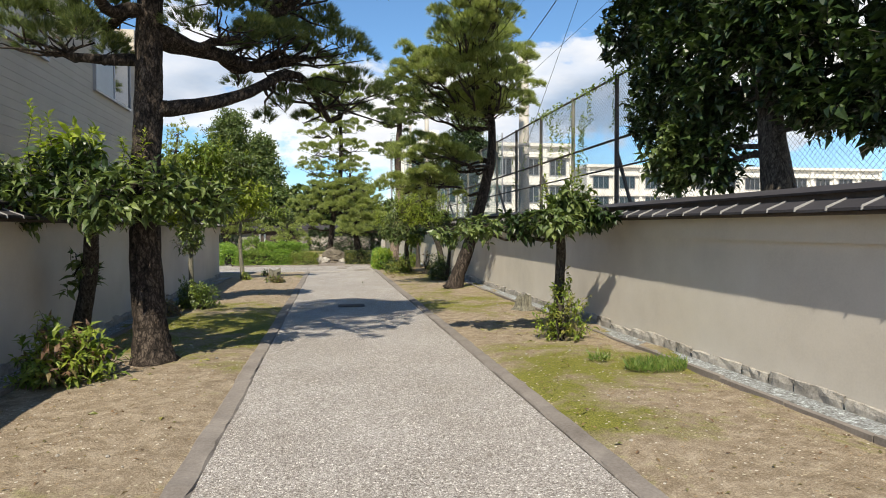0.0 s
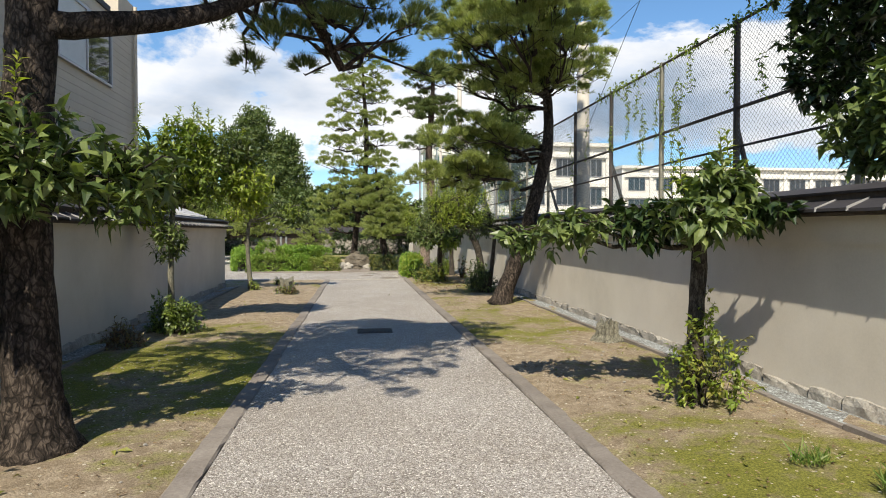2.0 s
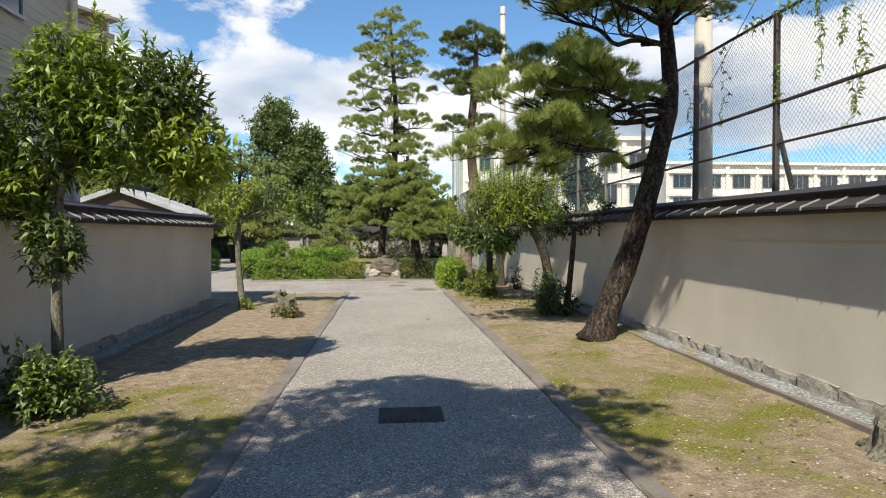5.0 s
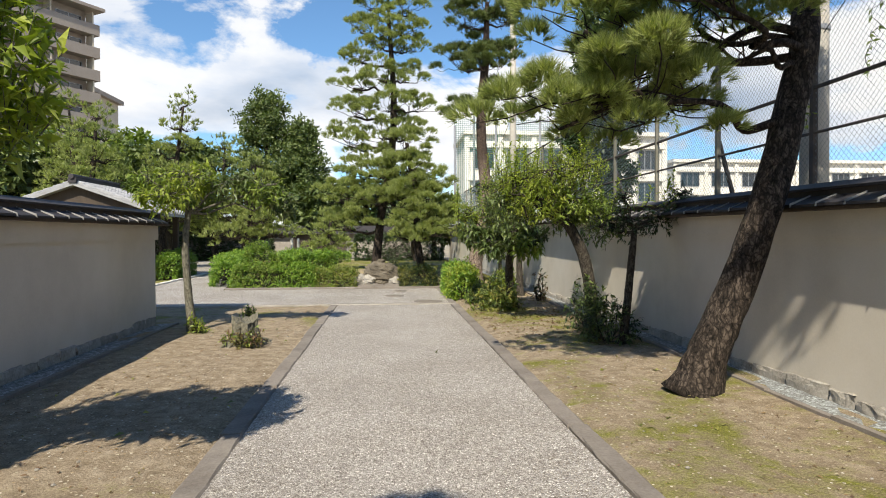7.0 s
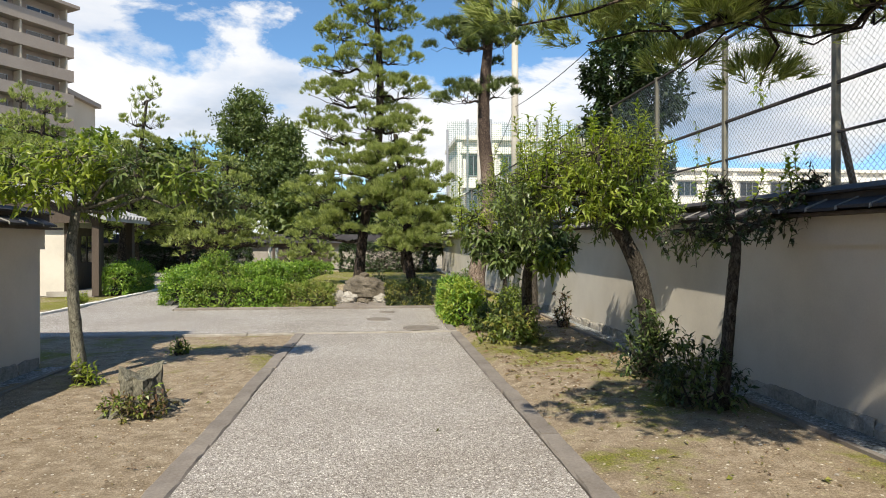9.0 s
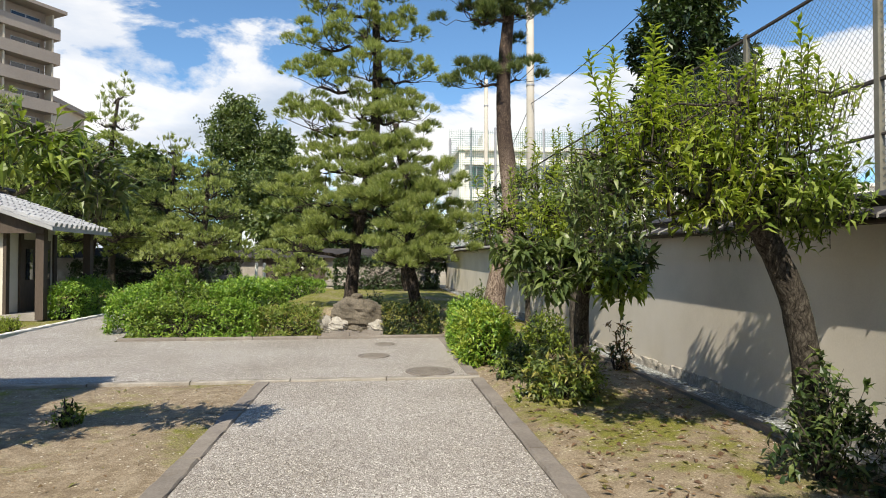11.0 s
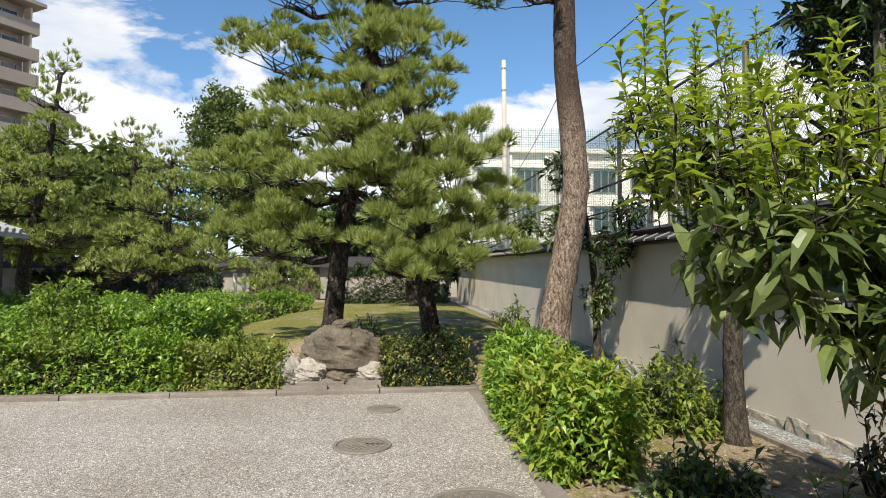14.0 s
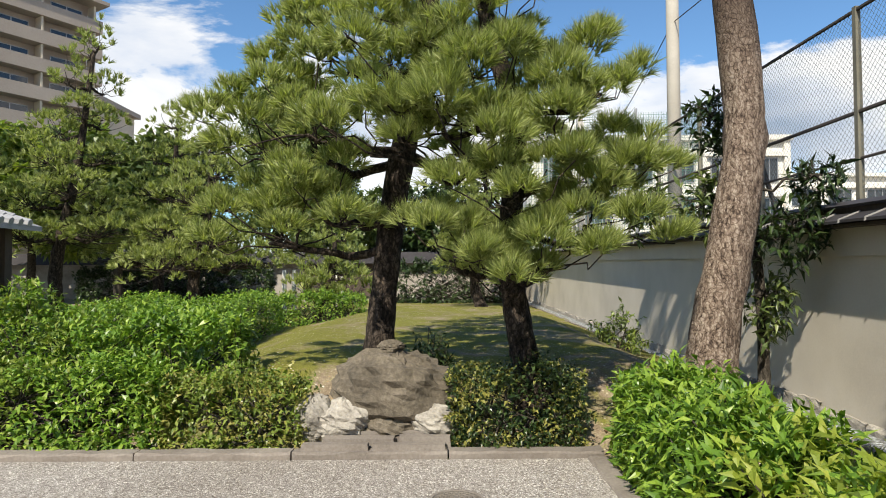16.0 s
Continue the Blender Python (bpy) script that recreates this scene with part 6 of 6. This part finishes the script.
def far_tree(x, y, h, r, label, mat="leaf"):
    blobs = [(x + math.cos(a) * r * 0.55, y + math.sin(a) * r * 0.5, h * f, r * 0.6, r * 0.6, h * 0.17) for a, f in zip(np.arange(9) * 2.4, np.linspace(0.4, 0.86, 9))]
    broadleaf(label, [(x, y, -0.05), (x, y, h * 0.3), (x + 0.2, y, h * 0.7)], [0.2, 0.16, 0.08], blobs, (mat,), 3.2, 10, 0.5, 0.5, "dark_bark", name="far_tree", group="far trees", spread=0.3)


for x, y, h, r, mat in ((-13, 50, 7.5, 3.0, "leaf"), (-18, 52, 8.5, 3.4, "leaf_mid"), (-22, 48, 8.0, 3.2, "leaf"), (-4.5, 58, 6.0, 3.0, "leaf"), (0.5, 59, 6.5, 3.2, "leaf_dark"), (3.6, 52, 4.6, 1.6, "leaf"), (-16, 60, 9.0, 3.5, "leaf_dark"), (-26, 56, 9.5, 3.6, "leaf_mid")):
    far_tree(x, y, h, r, "leafy tree at the far side of the garden", mat)

# ---- shrubs and hedges ----
shrub("bright green bush at the foot of the old pine", (-2.62, 6.45, 0), 0.62, 0.74, ("leaf_young", "leaf_mid", "leaf_mid", "dead"), 170, 9, 0.13, 0.32, group="bushes in the beds", spread=0.12)
shrub("round glossy green bush beneath the slim tree", (-2.62, 12.8, 0), 0.52, 0.64, ("leaf_mid", "leaf"), 290, 8, 0.08, 0.42, group="bushes in the beds")
shrub("withered reddish shoots on an old stump", (-2.85, 11.3, 0), 0.3, 0.4, ("dead",), 80, 7, 0.07, 0.4, group="bushes in the beds")
shrub("airy yellow-green bush at the foot of the flat-crowned tree", (3.3, 7.75, 0), 0.42, 1.0, ("leaf_mid", "hedge_dry", "leaf_young"), 150, 8, 0.075, 0.45, group="bushes in the beds")
shrub("seedlings round the hollow stump", (-1.6, 19.05, 0), 0.42, 0.26, ("dead", "leaf_mid", "hedge_dry"), 90, 7, 0.065, 0.4, group="bushes in the beds")
shrub("small leafy seedling in the bare earth", (-2.2, 22.3, 0), 0.2, 0.3, ("leaf_mid",), 30, 6, 0.07, 0.4, group="bushes in the beds")
shrub("seedling at the foot of the slim tree", (-2.6, 20.4, 0), 0.17, 0.34, ("leaf_young",), 30, 6, 0.08, 0.4, group="bushes in the beds")
shrub("dark low bush below the small evergreen", (3.5, 18.8, 0), 0.55, 0.8, ("leaf_dark", "leaf"), 150, 7, 0.09, 0.36, group="bushes by the wall")
shrub("bush of glossy leaves by the wall", (3.65, 20.15, 0), 0.45, 0.95, ("leaf", "leaf_dark"), 130, 7, 0.1, 0.36, group="bushes by the wall")
shrub("low spreading bush with some yellowed leaves", (2.66, 22.9, 0), 0.62, 0.66, ("leaf", "leaf_mid", "hedge_dry"), 270, 8, 0.1, 0.36, group="bushes by the wall")
shrub("low bush beside the kerb", (2.5, 24.1, 0), 0.5, 0.55, ("leaf", "leaf_mid", "leaf_dark"), 200, 8, 0.09, 0.36, group="bushes by the wall")
shrub("sapling with sparse leaves at the wall", (3.95, 24.5, 0), 0.25, 0.85, ("leaf_dark", "dead"), 40, 7, 0.1, 0.36, group="bushes by the wall")
shrub("bush with fresh light leaves by the wall", (3.45, 26.4, 0), 0.62, 0.82, ("leaf_mid", "leaf", "leaf_young"), 260, 8, 0.1, 0.36, group="bushes by the wall")
shrub("low rounded yellow-green bush by the drive", (-7.3, 30.6, 0), 0.4, 0.36, ("leaf_young",), 150, 8, 0.06, 0.42, group="bushes in the beds")
shrub("dark bush behind the boulder", (0.55, 29.8, 0.4), 0.34, 0.5, ("leaf_dark",), 120, 8, 0.07, 0.4, group="bushes on the mound")
shrub("small rounded bush by the precinct path", (-2.6, 42.5, 0), 0.9, 1.0, ("leaf_dark", "leaf"), 150, 8, 0.13, 0.4, group="bushes on the mound")
shrub("bush below the far wall", (3.4, 33.0, 0.2), 0.5, 0.8, ("leaf", "leaf_mid"), 110, 8, 0.1, 0.36, group="bushes by the wall")
hedge("clipped green hedge along the gravel drive", [(-4.1, 28.95), (-1.7, 28.95)], 0.72, 0.64, ("hedge", "leaf_mid"), 260, 7, 0.075, 0.45, wild=0.12)
hedge("taller leafy hedge behind the front row", [(-4.0, 29.6), (-1.3, 29.7)], 0.9, 1.0, ("hedge", "leaf_mid"), 230, 7, 0.085, 0.42, wild=0.32)
hedge("clipped hedge running back along the moss", [(-2.6, 30.3), (-3.4, 34.0), (-3.6, 39.0)], 0.8, 0.85, ("hedge",), 105, 7, 0.085, 0.45)
hedge("clipped hedge along the drive's inner side", [(-4.5, 29.6), (-5.4, 34.0), (-6.3, 39.5)], 0.9, 0.8, ("hedge",), 110, 7, 0.085, 0.45)
hedge("small-leaved clipped hedge beside the boulder", [(0.78, 28.85), (1.85, 28.85)], 0.6, 0.64, ("hedge_dry", "leaf_dark"), 520, 7, 0.05, 0.5)
hedge("low yellowish hedge beside the boulder", [(-1.75, 28.9), (-0.5, 28.9)], 0.55, 0.56, ("hedge_dry", "leaf_mid"), 360, 7, 0.06, 0.45)
hedge("loose bright green hedge along the kerb", [(2.25, 25.0), (2.3, 27.0), (2.45, 28.7)], 0.74, 0.66, ("hedge", "leaf_young"), 300, 7, 0.1, 0.34, bumps=0.1)
hedge("clipped hedge beside the gatehouse", [(-7.55, 33.4), (-7.7, 36.4)], 0.85, 0.9, ("hedge",), 190, 7, 0.085, 0.45)
hedge("dark evergreen hedge before the precinct wall", [(-16.0, 52.5), (-7.2, 52.5)], 1.2, 1.6, ("leaf_dark",), 60, 7, 0.16, 0.45)
hedge("dark evergreen hedge before the precinct wall", [(-1.6, 50.5), (4.0, 50.5)], 1.2, 1.7, ("leaf_dark",), 60, 7, 0.16, 0.45)
hedge("clipped hedge across the garden end", [(-3.6, 40.0), (-1.4, 40.4)], 0.8, 0.8, ("hedge",), 170, 7, 0.09, 0.45)


def grass_tuft(x, y, r, n, h, label):
    a, e = RNG.uniform(0, 6.28, n), np.sqrt(RNG.uniform(0, 1, n))
    p = np.stack([x + r * e * np.cos(a), y + r * 0.7 * e * np.sin(a), np.zeros(n)], 1)
    g = Geo()
    d = RNG.normal(0, 0.35, (n, 3)) + (0, 0, 1)
    g.leaves(p, d, unit(RNG.normal(size=(n, 3)) * (1, 1, 0.1)), RNG.uniform(0.5, 1.1, n) * h, 0.007, 0.35, 0.1)
    q = g.done("grass_tuft", "grass", None, at=(x, y, 0))
    tagged(q, label, "grass", "grass in the beds", "stuff")


grass_tuft(3.6, 5.75, 0.34, 700, 0.15, "patch of fresh green grass by the wall gutter")
grass_tuft(3.2, 6.3, 0.14, 90, 0.14, "thin dry grass tuft in the moss")
grass_tuft(3.5, 28.0, 0.4, 300, 0.2, "long grass below the garden wall")


def litter():
    n = 2600
    x = np.where(RNG.uniform(0, 1, n) < 0.5, RNG.uniform(2.05, 3.9, n), RNG.uniform(-3.2, -1.0, n))
    y = RNG.uniform(0, 24, n)
    p = np.stack([x, y, mound(x, y) + 0.008], 1)
    g = Geo()
    g.leaves(p, RNG.normal(size=(n, 3)) * (1, 1, 0.12), unit(RNG.normal(0, 0.25, (n, 3)) + (0, 0, 1)), RNG.uniform(0.015, 0.06, n), 0.02, 0.1, 0.3)
    tagged(g.done("leaf_litter", "dead"), "fallen brown leaves scattered over the beds", "leaf litter", kind="stuff")


litter()


def leaf_scatter(name, x0, x1, y0, y1, n, mat, label):
    """Fallen leaves lying flat on the earth."""
    x, y = RNG.uniform(x0, x1, n), RNG.uniform(y0, y1, n)
    p = np.stack([x, y, mound(x, y) + 0.01], 1)
    g = Geo().leaves(p, RNG.normal(size=(n, 3)) * (1, 1, 0.15), unit(RNG.normal(0, 0.3, (n, 3)) + (0, 0, 1)), RNG.uniform(0.05, 0.11, n), 0.035, 0.12, 0.3)
    tagged(g.done(name, mat), label, "leaf litter", kind="stuff")


leaf_scatter("fallen_leaves", 2.1, 4.0, 19.0, 29.0, 900, "dead", "brown fallen leaves under the trees by the wall")
leaf_scatter("pale_leaves", -3.1, 4.0, -1.0, 24.0, 260, "hedge_dry", "yellowed fallen leaves on walk and beds")


def pebbles():
    g = Geo()
    for k in range(260):
        x = RNG.uniform(2.1, 3.9) if k % 2 else RNG.uniform(-3.0, -1.0)
        y = RNG.uniform(1.5, 23.5)
        r = RNG.uniform(0.006, 0.02)
        g.rock((x, y, float(mound(np.array(x), np.array(y))) + r * 0.3), (r, r * 0.8, r * 0.6), 300 + k, 5, 7)
    tagged(g.done("pebbles", "stone"), "small pale pebbles strewn over the beds", "pebbles", kind="stuff")


pebbles()
